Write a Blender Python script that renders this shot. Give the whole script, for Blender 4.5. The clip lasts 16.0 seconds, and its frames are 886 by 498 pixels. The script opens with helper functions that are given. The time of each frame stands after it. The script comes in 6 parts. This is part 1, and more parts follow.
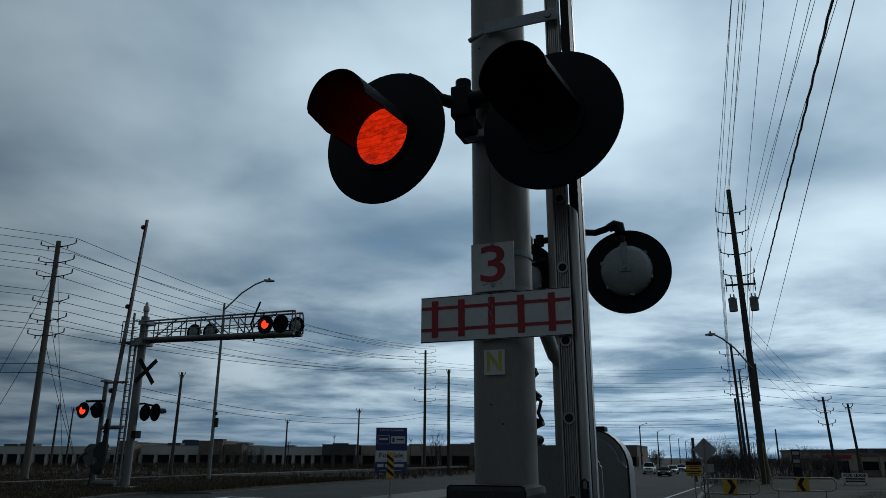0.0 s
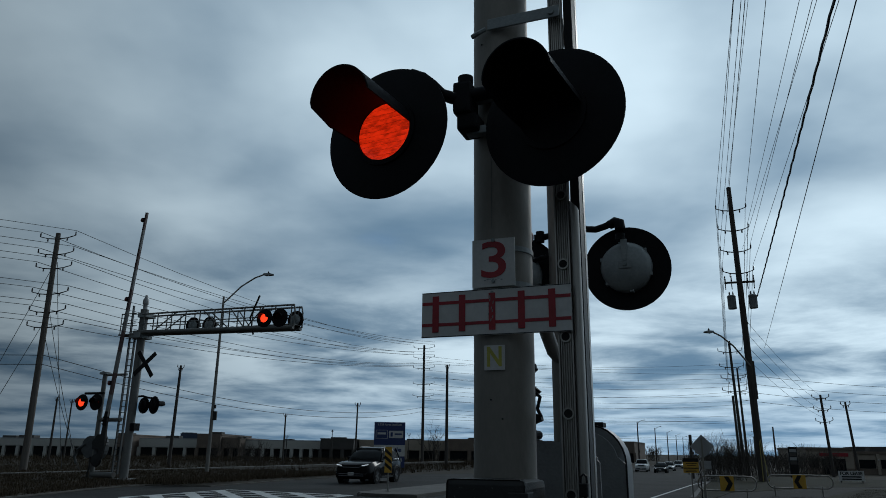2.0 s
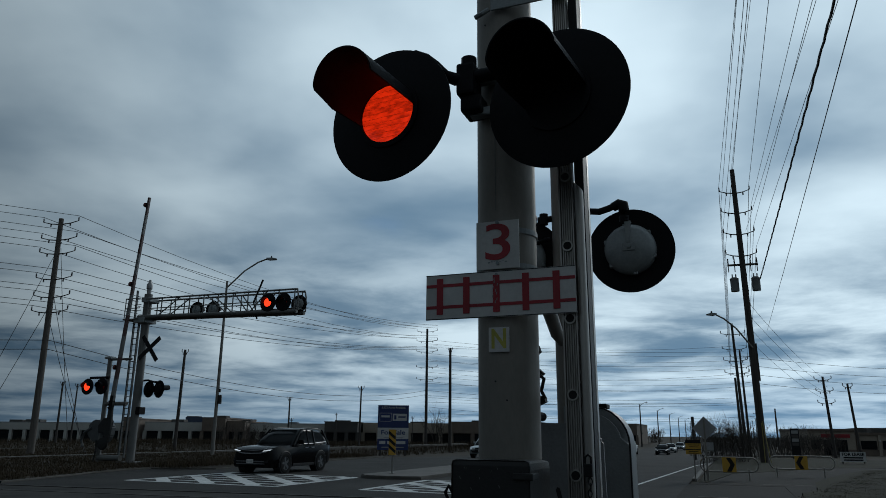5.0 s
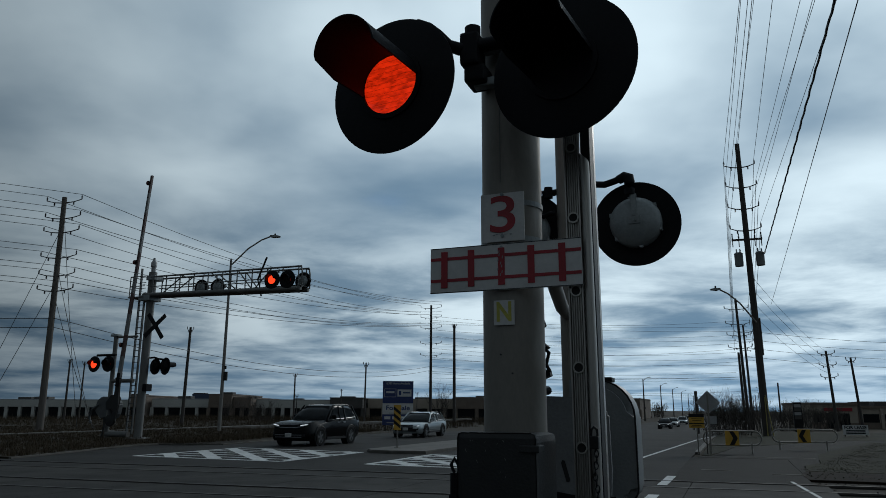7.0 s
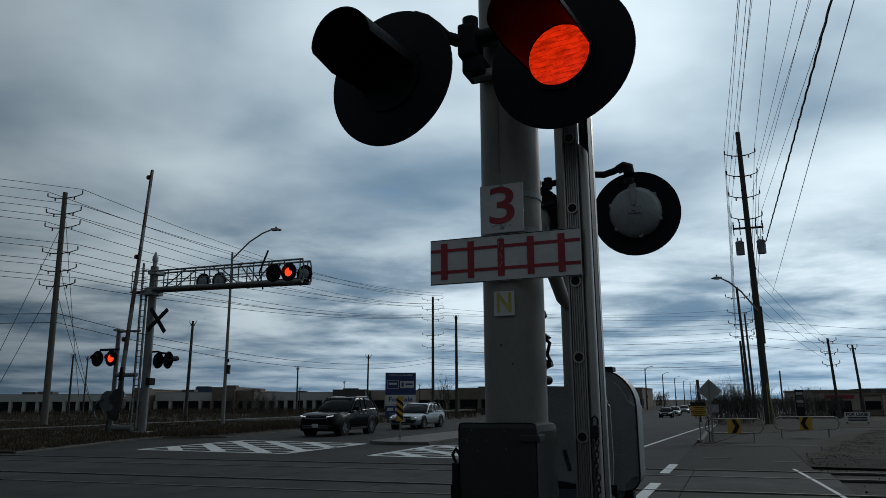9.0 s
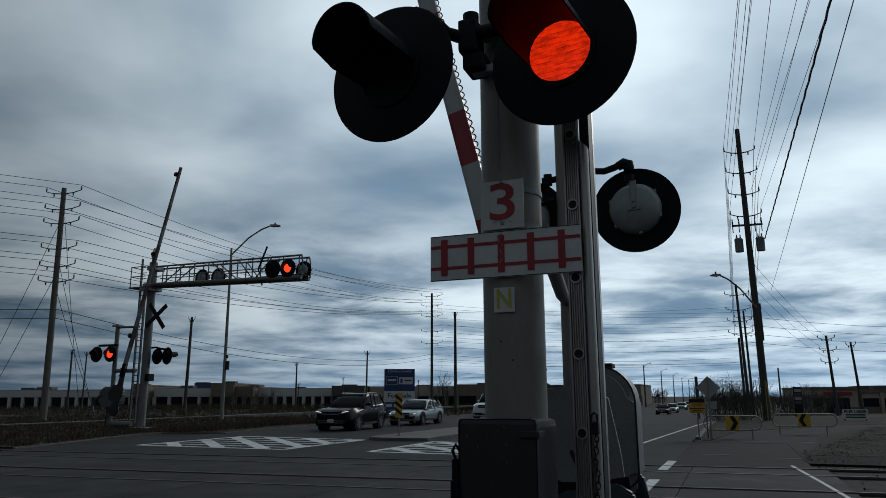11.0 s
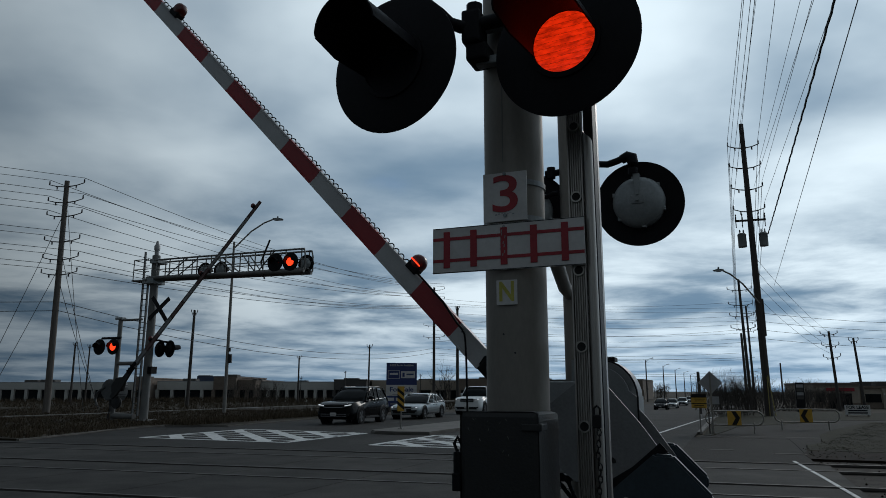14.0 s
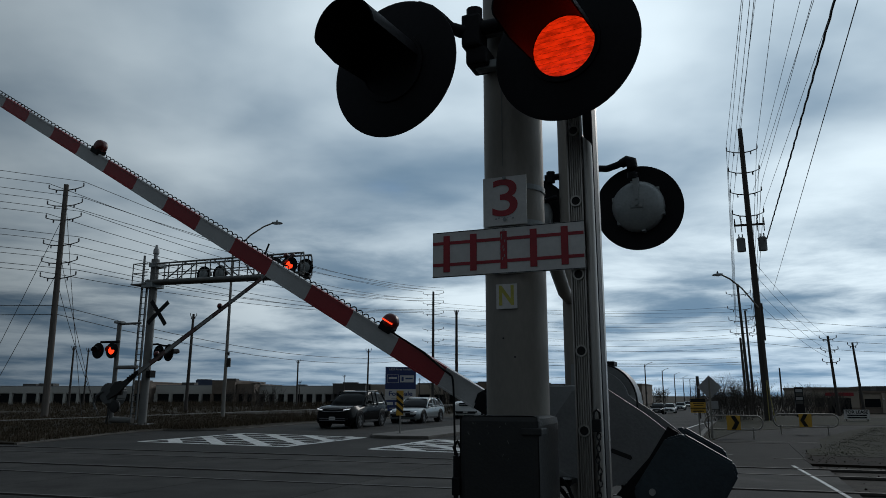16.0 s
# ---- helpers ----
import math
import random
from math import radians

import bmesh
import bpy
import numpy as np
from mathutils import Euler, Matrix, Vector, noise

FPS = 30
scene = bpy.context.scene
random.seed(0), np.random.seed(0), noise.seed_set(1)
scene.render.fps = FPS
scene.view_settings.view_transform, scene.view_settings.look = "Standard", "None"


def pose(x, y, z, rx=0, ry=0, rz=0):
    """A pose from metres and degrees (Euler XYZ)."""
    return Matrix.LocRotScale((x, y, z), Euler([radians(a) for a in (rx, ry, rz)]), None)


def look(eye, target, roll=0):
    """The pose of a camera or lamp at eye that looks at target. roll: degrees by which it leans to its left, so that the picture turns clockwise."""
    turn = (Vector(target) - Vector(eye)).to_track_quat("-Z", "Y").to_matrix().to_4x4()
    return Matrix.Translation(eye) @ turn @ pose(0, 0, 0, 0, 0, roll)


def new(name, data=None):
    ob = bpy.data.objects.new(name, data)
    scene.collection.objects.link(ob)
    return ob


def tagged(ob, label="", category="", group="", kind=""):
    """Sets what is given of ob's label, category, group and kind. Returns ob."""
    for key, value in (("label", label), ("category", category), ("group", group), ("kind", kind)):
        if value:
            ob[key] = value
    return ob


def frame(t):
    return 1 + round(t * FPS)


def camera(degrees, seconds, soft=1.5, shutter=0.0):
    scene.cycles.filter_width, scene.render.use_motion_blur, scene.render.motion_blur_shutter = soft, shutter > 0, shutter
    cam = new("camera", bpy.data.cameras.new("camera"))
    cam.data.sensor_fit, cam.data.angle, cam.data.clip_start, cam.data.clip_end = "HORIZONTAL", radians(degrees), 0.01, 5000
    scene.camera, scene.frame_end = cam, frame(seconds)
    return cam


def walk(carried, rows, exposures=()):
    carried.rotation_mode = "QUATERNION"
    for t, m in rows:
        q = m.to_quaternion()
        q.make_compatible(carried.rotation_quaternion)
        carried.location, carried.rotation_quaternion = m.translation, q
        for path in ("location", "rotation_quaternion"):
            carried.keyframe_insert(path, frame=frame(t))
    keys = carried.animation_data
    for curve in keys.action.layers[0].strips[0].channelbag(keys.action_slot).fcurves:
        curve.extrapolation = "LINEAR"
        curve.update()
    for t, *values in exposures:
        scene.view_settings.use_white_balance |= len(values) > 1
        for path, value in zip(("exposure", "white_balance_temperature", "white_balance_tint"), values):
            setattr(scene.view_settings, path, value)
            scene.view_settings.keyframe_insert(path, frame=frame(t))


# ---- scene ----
cam = camera(63.8, 16.0, soft=0.85)
PATH = [
    (0, pose(0.013, -0.015, 1.568, 106.24, -0.24, -0.65)),
    (0.5, pose(0.012, -0.022, 1.570, 106.22, -0.34, -0.91)),
    (1, pose(0.010, -0.031, 1.568, 106.10, -0.47, -0.86)),
    (1.5, pose(0.007, -0.034, 1.566, 105.95, -0.71, -0.99)),
    (2, pose(0.005, -0.029, 1.565, 105.86, -0.68, -0.82)),
    (2.5, pose(0.003, -0.027, 1.564, 105.54, -0.75, -0.81)),
    (3, pose(0.002, -0.029, 1.559, 105.66, -0.75, -0.82)),
    (3.5, pose(0.000, -0.029, 1.560, 105.51, -0.58, -0.60)),
    (4, pose(-0.001, -0.032, 1.560, 105.08, -0.55, -0.70)),
    (6.5, pose(-0.003, 0.005, 1.556, 103.43, -0.34, -0.21)),
    (7, pose(-0.005, 0.012, 1.551, 102.68, -0.25, -0.21)),
    (7.5, pose(-0.003, 0.012, 1.550, 102.36, -0.14, -0.21)),
    (8, pose(-0.002, 0.017, 1.550, 102.12, -0.00, -0.16)),
    (8.5, pose(-0.002, -0.016, 1.546, 101.80, 0.10, -0.16)),
    (9, pose(0.001, 0.002, 1.550, 101.99, 0.29, -0.00)),
    (11.5, pose(-0.005, 0.004, 1.548, 101.44, 0.15, -0.10)),
    (12, pose(-0.006, 0.006, 1.546, 101.06, 0.10, -0.07)),
    (12.5, pose(-0.005, 0.017, 1.547, 101.42, -0.02, -0.23)),
    (13, pose(-0.006, 0.015, 1.546, 101.93, -0.11, -0.31)),
    (13.5, pose(-0.005, 0.024, 1.546, 101.74, 0.01, 0.06)),
    (14, pose(-0.003, 0.023, 1.543, 101.25, -0.06, 0.06)),
    (14.5, pose(-0.004, 0.027, 1.542, 101.28, 0.01, 0.22)),
    (15, pose(-0.004, 0.016, 1.541, 101.67, -0.09, 0.24)),
    (15.5, pose(-0.007, 0.016, 1.541, 101.67, -0.09, 0.10)),
    (16, pose(-0.006, 0.021, 1.542, 101.58, -0.12, -0.02)),
]
walk(cam, PATH, exposures=((0, -.12, 6000, 6), (4, -.10, 6050, 6), (7, -.02, 6250, 7), (12.5, .08, 6400, 10), (16, .06, 6400, 10)))

# ---- world, sun ----
SUN_AZ, SUN_EL = radians(35), radians(27)   # azimuth clockwise from +y


def build_world():
    w = bpy.data.worlds.new("world")
    scene.world = w
    w.use_nodes = True
    nt = w.node_tree
    nt.nodes.clear()
    L = nt.links.new
    out = nt.nodes.new("ShaderNodeOutputWorld")
    bg = nt.nodes.new("ShaderNodeBackground")
    sky = nt.nodes.new("ShaderNodeTexSky")
    sky.sky_type = "NISHITA"
    sky.sun_disc = False
    sky.sun_elevation = SUN_EL
    sky.sun_rotation = SUN_AZ
    tc = nt.nodes.new("ShaderNodeTexCoord")
    sep = nt.nodes.new("ShaderNodeSeparateXYZ")
    L(tc.outputs["Generated"], sep.inputs[0])

    def m(op, a, b=None, c=None, clamp=False):
        n = nt.nodes.new("ShaderNodeMath")
        n.operation, n.use_clamp = op, clamp
        for i, v in enumerate((a, b, c)):
            if v is None:
                continue
            if isinstance(v, (int, float)):
                n.inputs[i].default_value = v
            else:
                L(v, n.inputs[i])
        return n.outputs[0]

    def smooth(v, lo, hi):
        n = nt.nodes.new("ShaderNodeMapRange")
        n.interpolation_type = "SMOOTHSTEP"
        L(v, n.inputs["Value"])
        n.inputs["From Min"].default_value, n.inputs["From Max"].default_value = lo, hi
        return n.outputs["Result"]

    def noise_at(vec, scale, detail, rough, dist=0.0):
        n = nt.nodes.new("ShaderNodeTexNoise")
        L(vec, n.inputs["Vector"])
        n.inputs["Scale"].default_value = scale
        n.inputs["Detail"].default_value = detail
        n.inputs["Roughness"].default_value = rough
        n.inputs["Distortion"].default_value = dist
        return n.outputs[0]

    def mixc(f, a, b):
        n = nt.nodes.new("ShaderNodeMix")
        n.data_type = "RGBA"
        for key, v in ((0, f), (6, a), (7, b)):
            if isinstance(v, (int, float)):
                n.inputs[key].default_value = v
            elif isinstance(v, tuple):
                n.inputs[key].default_value = (*v, 1)
            else:
                L(v, n.inputs[key])
        return n.outputs[2]

    z = m("MAXIMUM", sep.outputs[2], 0.0)
    den = m("ADD", z, 0.16)
    comb = nt.nodes.new("ShaderNodeCombineXYZ")
    L(m("DIVIDE", sep.outputs[0], den), comb.inputs[0])
    L(m("DIVIDE", sep.outputs[1], den), comb.inputs[1])
    mp = nt.nodes.new("ShaderNodeMapping")
    mp.inputs["Location"].default_value = CLOUD_SHIFT
    L(comb.outputs[0], mp.inputs["Vector"])
    big = noise_at(mp.outputs[0], 0.55, 3.0, 0.45, 0.2)
    mid = noise_at(mp.outputs[0], 1.25, 5.0, 0.46, 0.1)
    # cloud density and its shading
    dens = smooth(m("ADD", m("MULTIPLY", big, 0.72), m("MULTIPLY", mid, 0.38)), 0.275, 0.40)
    # long flat cloud bases seen edge-on low over the horizon
    den2 = m("ADD", z, 0.085)
    comb2 = nt.nodes.new("ShaderNodeCombineXYZ")
    L(m("DIVIDE", sep.outputs[0], den2), comb2.inputs[0])
    L(m("DIVIDE", sep.outputs[1], den2), comb2.inputs[1])
    mp2 = nt.nodes.new("ShaderNodeMapping")
    mp2.inputs["Location"].default_value = (7.3, 2.2, 0.0)
    L(comb2.outputs[0], mp2.inputs["Vector"])
    base = noise_at(mp2.outputs[0], 0.95, 9.0, 0.56, 0.25)
    low = m("SUBTRACT", 1.0, smooth(z, 0.10, 0.34))
    tone = m("ADD", m("MULTIPLY", mid, 0.5), m("MULTIPLY", big, 0.5))
    soft = smooth(tone, 0.34, 0.66)
    hard = smooth(base, 0.33, 0.66)
    shade = m("ADD", m("MULTIPLY", hard, low), m("MULTIPLY", soft, m("SUBTRACT", 1.0, low)))
    dens = m("MAXIMUM", dens, m("SUBTRACT", 1.0, smooth(z, 0.04, 0.11)))
    lit = mixc(shade, (0.112, 0.184, 0.262), (0.61, 0.705, 0.755))
    skyc = nt.nodes.new("ShaderNodeVectorMath")
    skyc.operation = "SCALE"
    L(sky.outputs[0], skyc.inputs[0])
    skyc.inputs["Scale"].default_value = 0.055
    deep = nt.nodes.new("ShaderNodeVectorMath")      # clear air between the clouds
    deep.operation = "MULTIPLY"
    L(skyc.outputs[0], deep.inputs[0])
    deep.inputs[1].default_value = (0.26, 0.66, 1.22)
    # the veil is thinner round the hidden sun, thicker away from it and low down
    sd = nt.nodes.new("ShaderNodeVectorMath")
    sd.operation = "DOT_PRODUCT"
    L(tc.outputs["Generated"], sd.inputs[0])
    sd.inputs[1].default_value = (math.sin(SUN_AZ) * math.cos(SUN_EL), math.cos(SUN_AZ) * math.cos(SUN_EL), math.sin(SUN_EL))
    near_sun = smooth(sd.outputs["Value"], 0.2, 1.0)
    gain = m("ADD", m("MULTIPLY", near_sun, m("ADD", 0.99, m("MULTIPLY", low, 0.15))), m("SUBTRACT", 0.35, m("MULTIPLY", low, 0.14)))
    hz = m("MULTIPLY", m("SUBTRACT", 1.0, smooth(z, 0.0, 0.13)), 0.5)
    g = nt.nodes.new("ShaderNodeVectorMath")
    g.operation = "SCALE"
    L(mixc(hz, lit, (0.16, 0.275, 0.41)), g.inputs[0])
    L(gain, g.inputs["Scale"])
    L(mixc(dens, deep.outputs[0], g.outputs[0]), bg.inputs["Color"])
    bg.inputs["Strength"].default_value = 1.0
    L(bg.outputs[0], out.inputs["Surface"])


CLOUD_SHIFT = (5.4, 0.6, 0.0)
build_world()
sun_data = bpy.data.lights.new("sun", "SUN")
sun_data.energy, sun_data.angle, sun_data.color = 0.5, radians(14), (1.0, 0.96, 0.9)
sun = new("sun", sun_data)
sun.matrix_world = look((0, 0, 0), (-math.sin(SUN_AZ) * math.cos(SUN_EL), -math.cos(SUN_AZ) * math.cos(SUN_EL), -math.sin(SUN_EL)))
scene.view_settings.exposure = 0.0


# ---- materials ----
def material(name, color, rough=0.6, metal=0.0, vary=0.25, scale=3.0, fine=60.0, bump=0.15, rnd=0.0, emit=None, emit_strength=0.0, stretch=(1, 1, 1), spec=0.5, mottle=False):
    mat = bpy.data.materials.new(name)
    mat.use_nodes = True
    nt = mat.node_tree
    b = nt.nodes["Principled BSDF"]
    L = nt.links.new
    b.inputs["Roughness"].default_value = rough
    b.inputs["Metallic"].default_value = metal
    b.inputs["Specular IOR Level"].default_value = spec
    tc = nt.nodes.new("ShaderNodeTexCoord")
    mp = nt.nodes.new("ShaderNodeMapping")
    mp.inputs["Scale"].default_value = stretch
    L(tc.outputs["Object"], mp.inputs["Vector"])
    vec = mp.outputs[0]
    if mottle:      # each lens ridge mottled on its own
        oi0 = nt.nodes.new("ShaderNodeObjectInfo")
        va = nt.nodes.new("ShaderNodeVectorMath")
        va.operation = "MULTIPLY_ADD"
        va.inputs[1].default_value = (9, 9, 9)
        L(oi0.outputs["Random"], va.inputs[0])
        L(mp.outputs[0], va.inputs[2])
        vec = va.outputs[0]
    n1 = nt.nodes.new("ShaderNodeTexNoise")
    n1.inputs["Scale"].default_value, n1.inputs["Detail"].default_value, n1.inputs["Roughness"].default_value = scale, 5, 0.6
    n2 = nt.nodes.new("ShaderNodeTexNoise")
    n2.inputs["Scale"].default_value, n2.inputs["Detail"].default_value = fine, 3
    L(vec, n1.inputs["Vector"])
    L(vec, n2.inputs["Vector"])
    add = nt.nodes.new("ShaderNodeMath")
    add.operation = "MULTIPLY_ADD"
    add.inputs[1].default_value = 0.45
    L(n2.outputs[0], add.inputs[0])
    L(n1.outputs[0], add.inputs[2])
    rng = nt.nodes.new("ShaderNodeMapRange")
    rng.inputs["From Min"].default_value, rng.inputs["From Max"].default_value = 0.5, 0.95
    rng.inputs["To Min"].default_value, rng.inputs["To Max"].default_value = 1 - vary, 1 + vary
    L(add.outputs[0], rng.inputs["Value"])
    val = rng.outputs[0]
    if rnd:
        oi = nt.nodes.new("ShaderNodeObjectInfo")
        r2 = nt.nodes.new("ShaderNodeMapRange")
        r2.inputs["To Min"].default_value, r2.inputs["To Max"].default_value = 1 - rnd, 1 + rnd
        L(oi.outputs["Random"], r2.inputs["Value"])
        mu = nt.nodes.new("ShaderNodeMath")
        mu.operation = "MULTIPLY"
        L(val, mu.inputs[0])
        L(r2.outputs[0], mu.inputs[1])
        val = mu.outputs[0]
    sc = nt.nodes.new("ShaderNodeVectorMath")
    sc.operation = "SCALE"
    sc.inputs[0].default_value = color
    L(val, sc.inputs["Scale"])
    L(sc.outputs[0], b.inputs["Base Color"])
    if bump:
        bp = nt.nodes.new("ShaderNodeBump")
        bp.inputs["Strength"].default_value = bump
        bp.inputs["Distance"].default_value = 0.01
        L(n2.outputs[0], bp.inputs["Height"])
        L(bp.outputs[0], b.inputs["Normal"])
    if emit:
        b.inputs["Emission Color"].default_value = (*emit, 1)
        b.inputs["Emission Strength"].default_value = emit_strength
        if mottle:
            er = nt.nodes.new("ShaderNodeMapRange")
            er.inputs["From Min"].default_value, er.inputs["From Max"].default_value = 0.35, 0.65
            er.inputs["To Min"].default_value, er.inputs["To Max"].default_value = emit_strength * 0.45, emit_strength * 1.1
            L(n1.outputs[0], er.inputs["Value"])
            L(er.outputs[0], b.inputs["Emission Strength"])
    return mat


M = {}
M["asphalt"] = material("asphalt", (0.026, 0.0244, 0.0229), 0.9, vary=0.5, scale=0.3, fine=40, bump=0.5, spec=0.15)
M["asphalt_path"] = material("asphalt_path", (0.0165, 0.0146, 0.0128), 0.92, vary=0.3, scale=0.8, fine=45, bump=0.5, spec=0.15)
M["concrete"] = material("concrete", (0.088, 0.08, 0.071), 0.9, vary=0.3, scale=1.2, fine=30, bump=0.3)
M["panel"] = material("crossing_panel", (0.034, 0.0315, 0.029), 0.9, vary=0.5, scale=0.9, fine=30, bump=0.4, rnd=0.15, spec=0.15)
M["paint_white"] = material("road_paint", (0.50, 0.50, 0.49), 0.75, vary=0.3, scale=4, fine=50, bump=0.2)
M["rail_steel"] = material("rail_steel", (0.045, 0.038, 0.033), 0.7, 0.0, vary=0.3)
# near-black painted in for the shade inside gaps and holes
M["dark_gap"] = material("recess_shade", (0.012, 0.012, 0.012), 0.9)
M["soil"] = material("dry_soil_grass", (0.033, 0.026, 0.0175), 0.97, vary=0.5, scale=0.25, fine=7, bump=0.8, spec=0.15)
M["lawn"] = material("worn_lawn", (0.017, 0.016, 0.0065), 0.97, vary=0.45, scale=0.6, fine=20, bump=0.8, spec=0.15)
M["ballast"] = material("ballast", (0.036, 0.030, 0.025), 0.95, vary=0.5, scale=6, fine=25, bump=1.0, spec=0.15)
M["tie"] = material("creosote_tie", (0.04, 0.032, 0.026), 0.9, spec=0.15)
M["galv"] = material("grey_painted_steel", (0.225, 0.206, 0.182), 0.55, 0.25, vary=0.14, scale=2.5, fine=70, bump=0.08, stretch=(1, 1, 0.35))
M["alu"] = material("aluminium", (0.37, 0.35, 0.325), 0.42, 0.8, vary=0.15, scale=5, fine=80, bump=0.05, stretch=(4, 4, 0.3))
M["cast_grey"] = material("cast_grey", (0.24, 0.26, 0.265), 0.5, 0.2, vary=0.2, scale=4)
M["mech_grey"] = material("mechanism_grey", (0.20, 0.208, 0.21), 0.5, 0.1, vary=0.15, scale=3)
M["lever_grey"] = material("lever_grey", (0.15, 0.152, 0.155), 0.55, 0.1, vary=0.2, scale=3)
# galv's shaded copy: backlight on the far masts put into the colour
M["galv_old"] = material("shade_darkened_steel", (0.15, 0.148, 0.142), 0.6, 0.2, vary=0.2, scale=2)
M["cast_dark"] = material("dark_cast", (0.085, 0.09, 0.092), 0.6, 0.2, vary=0.3, scale=3)
M["wall_navy"] = material("navy_cladding", (0.03, 0.045, 0.085), 0.6, vary=0.15, scale=0.4, fine=5)
M["black"] = material("matt_black", (0.006, 0.006, 0.008), 0.6, vary=0.3, scale=5, bump=0.1, spec=0.15)
M["dark_box"] = material("dark_cabinet", (0.0095, 0.0095, 0.0097), 0.55, vary=0.45, scale=6, fine=90)
M["bluegrey"] = material("weight_blue_grey", (0.022, 0.034, 0.045), 0.5, 0.1, vary=0.3, scale=4)
M["sign_white"] = material("sign_white", (0.53, 0.52, 0.51), 0.45, vary=0.12, scale=5)
M["sign_red"] = material("sign_red", (0.30, 0.012, 0.022), 0.5, vary=0.2, scale=6)
M["sign_yellow"] = material("sign_yellow", (0.48, 0.27, 0.025), 0.5, vary=0.15)
M["guard_yellow"] = material("faded_guard_yellow", (0.30, 0.25, 0.08), 0.6, vary=0.2)
M["yellow_faded"] = material("faded_yellow", (0.42, 0.38, 0.07), 0.6, vary=0.2)
M["sign_blue"] = material("sign_navy", (0.02, 0.035, 0.13), 0.5, vary=0.15)
M["sign_back"] = material("sign_back_alu", (0.30, 0.30, 0.30), 0.5, 0.3, vary=0.15)
M["wood_pole"] = material("wood_pole", (0.058, 0.050, 0.045), 0.9, vary=0.35, scale=4, fine=40, bump=0.6, stretch=(3, 3, 0.15))
M["concrete_pole"] = material("concrete_pole", (0.20, 0.19, 0.175), 0.85, vary=0.2, scale=3)
M["wood_grey"] = material("grey_wood_pole", (0.115, 0.10, 0.088), 0.9, vary=0.3, scale=4, fine=40, bump=0.5, stretch=(3, 3, 0.15))
M["wire"] = material("wire", (0.02, 0.02, 0.022), 0.6, bump=0)
M["insulator"] = material("insulator", (0.06, 0.055, 0.06), 0.35)
M["lens_off"] = material("red_lens", (0.10, 0.008, 0.006), 0.3, vary=0.2)
M["arm_white"] = material("arm_white", (0.40, 0.40, 0.40), 0.4, vary=0.12, scale=3)
M["arm_far_pale"] = material("dull_arm_grey", (0.20, 0.20, 0.20), 0.5, vary=0.2, scale=3)
M["arm_far_dark"] = material("dull_arm_red", (0.11, 0.068, 0.065), 0.5, vary=0.2, scale=3)
M["arm_red"] = material("arm_red", (0.27, 0.016, 0.021), 0.4, vary=0.15, scale=3)
M["brick_brown"] = material("brown_block", (0.16, 0.125, 0.10), 0.9, vary=0.2, scale=0.6, fine=6)
M["wall_white"] = material("pale_wall", (0.46, 0.45, 0.42), 0.9, vary=0.12, scale=0.2, fine=4)
M["wall_dark"] = material("dark_wall", (0.075, 0.07, 0.066), 0.9, vary=0.2, scale=0.3, fine=4)
M["wall_beige"] = material("beige_wall", (0.32, 0.27, 0.22), 0.9, vary=0.15, scale=0.4, fine=5)
M["glass_dark"] = material("dark_glazing", (0.012, 0.014, 0.016), 0.12, bump=0, spec=0.06)
M["twig"] = material("bare_twig", (0.055, 0.045, 0.038), 0.9)
M["weed"] = material("dry_weed", (0.052, 0.039, 0.025), 0.95, vary=0.5, scale=2, spec=0.15)
M["grass_blade"] = material("grass_blade", (0.011, 0.0108, 0.0045), 0.95, vary=0.5, scale=2, spec=0.1)
M["tyre"] = material("tyre", (0.012, 0.012, 0.012), 0.9, spec=0.12)
M["ballast_soil"] = material("dark_soil", (0.0135, 0.0092, 0.0058), 0.97, vary=0.6, scale=1.2, fine=18, bump=0.9, spec=0.1)
M["rim"] = material("alloy_rim", (0.105, 0.107, 0.11), 0.42, 0.8, bump=0)
M["car_black"] = material("black_paint", (0.004, 0.004, 0.0046), 0.18, 0.0, vary=0.1, bump=0, spec=0.085)
M["car_silver"] = material("silver_paint", (0.33, 0.36, 0.37), 0.28, 0.5, vary=0.08, bump=0)
M["car_white"] = material("white_paint", (0.62, 0.63, 0.63), 0.3, 0.0, vary=0.06, bump=0)
M["chrome"] = material("chrome", (0.28, 0.28, 0.29), 0.3, 1.0, bump=0)
M["trim"] = material("black_trim", (0.012, 0.012, 0.013), 0.55, spec=0.2)
M["headlight"] = material("headlight", (0.6, 0.62, 0.65), 0.1, bump=0, emit=(0.9, 0.95, 1.0), emit_strength=0.5)
M["red_signal"] = material("lit_red_lens", (0.35, 0.01, 0.005), 0.3, vary=0.3, scale=22, emit=(1.0, 0.030, 0.003), emit_strength=0.68, mottle=True, stretch=(1, 1, 2))
M["red_far"] = material("lit_red_far", (0.35, 0.01, 0.005), 0.3, emit=(1.0, 0.045, 0.01), emit_strength=1.6)

# ---- mesh helpers ----
TH = radians(22)
DX, DY = math.sin(TH), math.cos(TH)


def rise(a):
    """Height of the ground: level at the crossing, falling gently beyond."""
    return -1.2 * min(1.0, max(0.0, (a - 45) / 70)) if a > 0 else 0.0


def bend(a):
    """The road drifts to the side beyond the crossing."""
    s = min(1.0, max(0.0, (a - 40) / 75))
    return 3.5 * s * s * (3 - 2 * s)


def rf(a, c, z=0.0):
    """Road frame: metres along the road, across it, up."""
    return Vector((a * DX + c * DY, a * DY - c * DX, z))


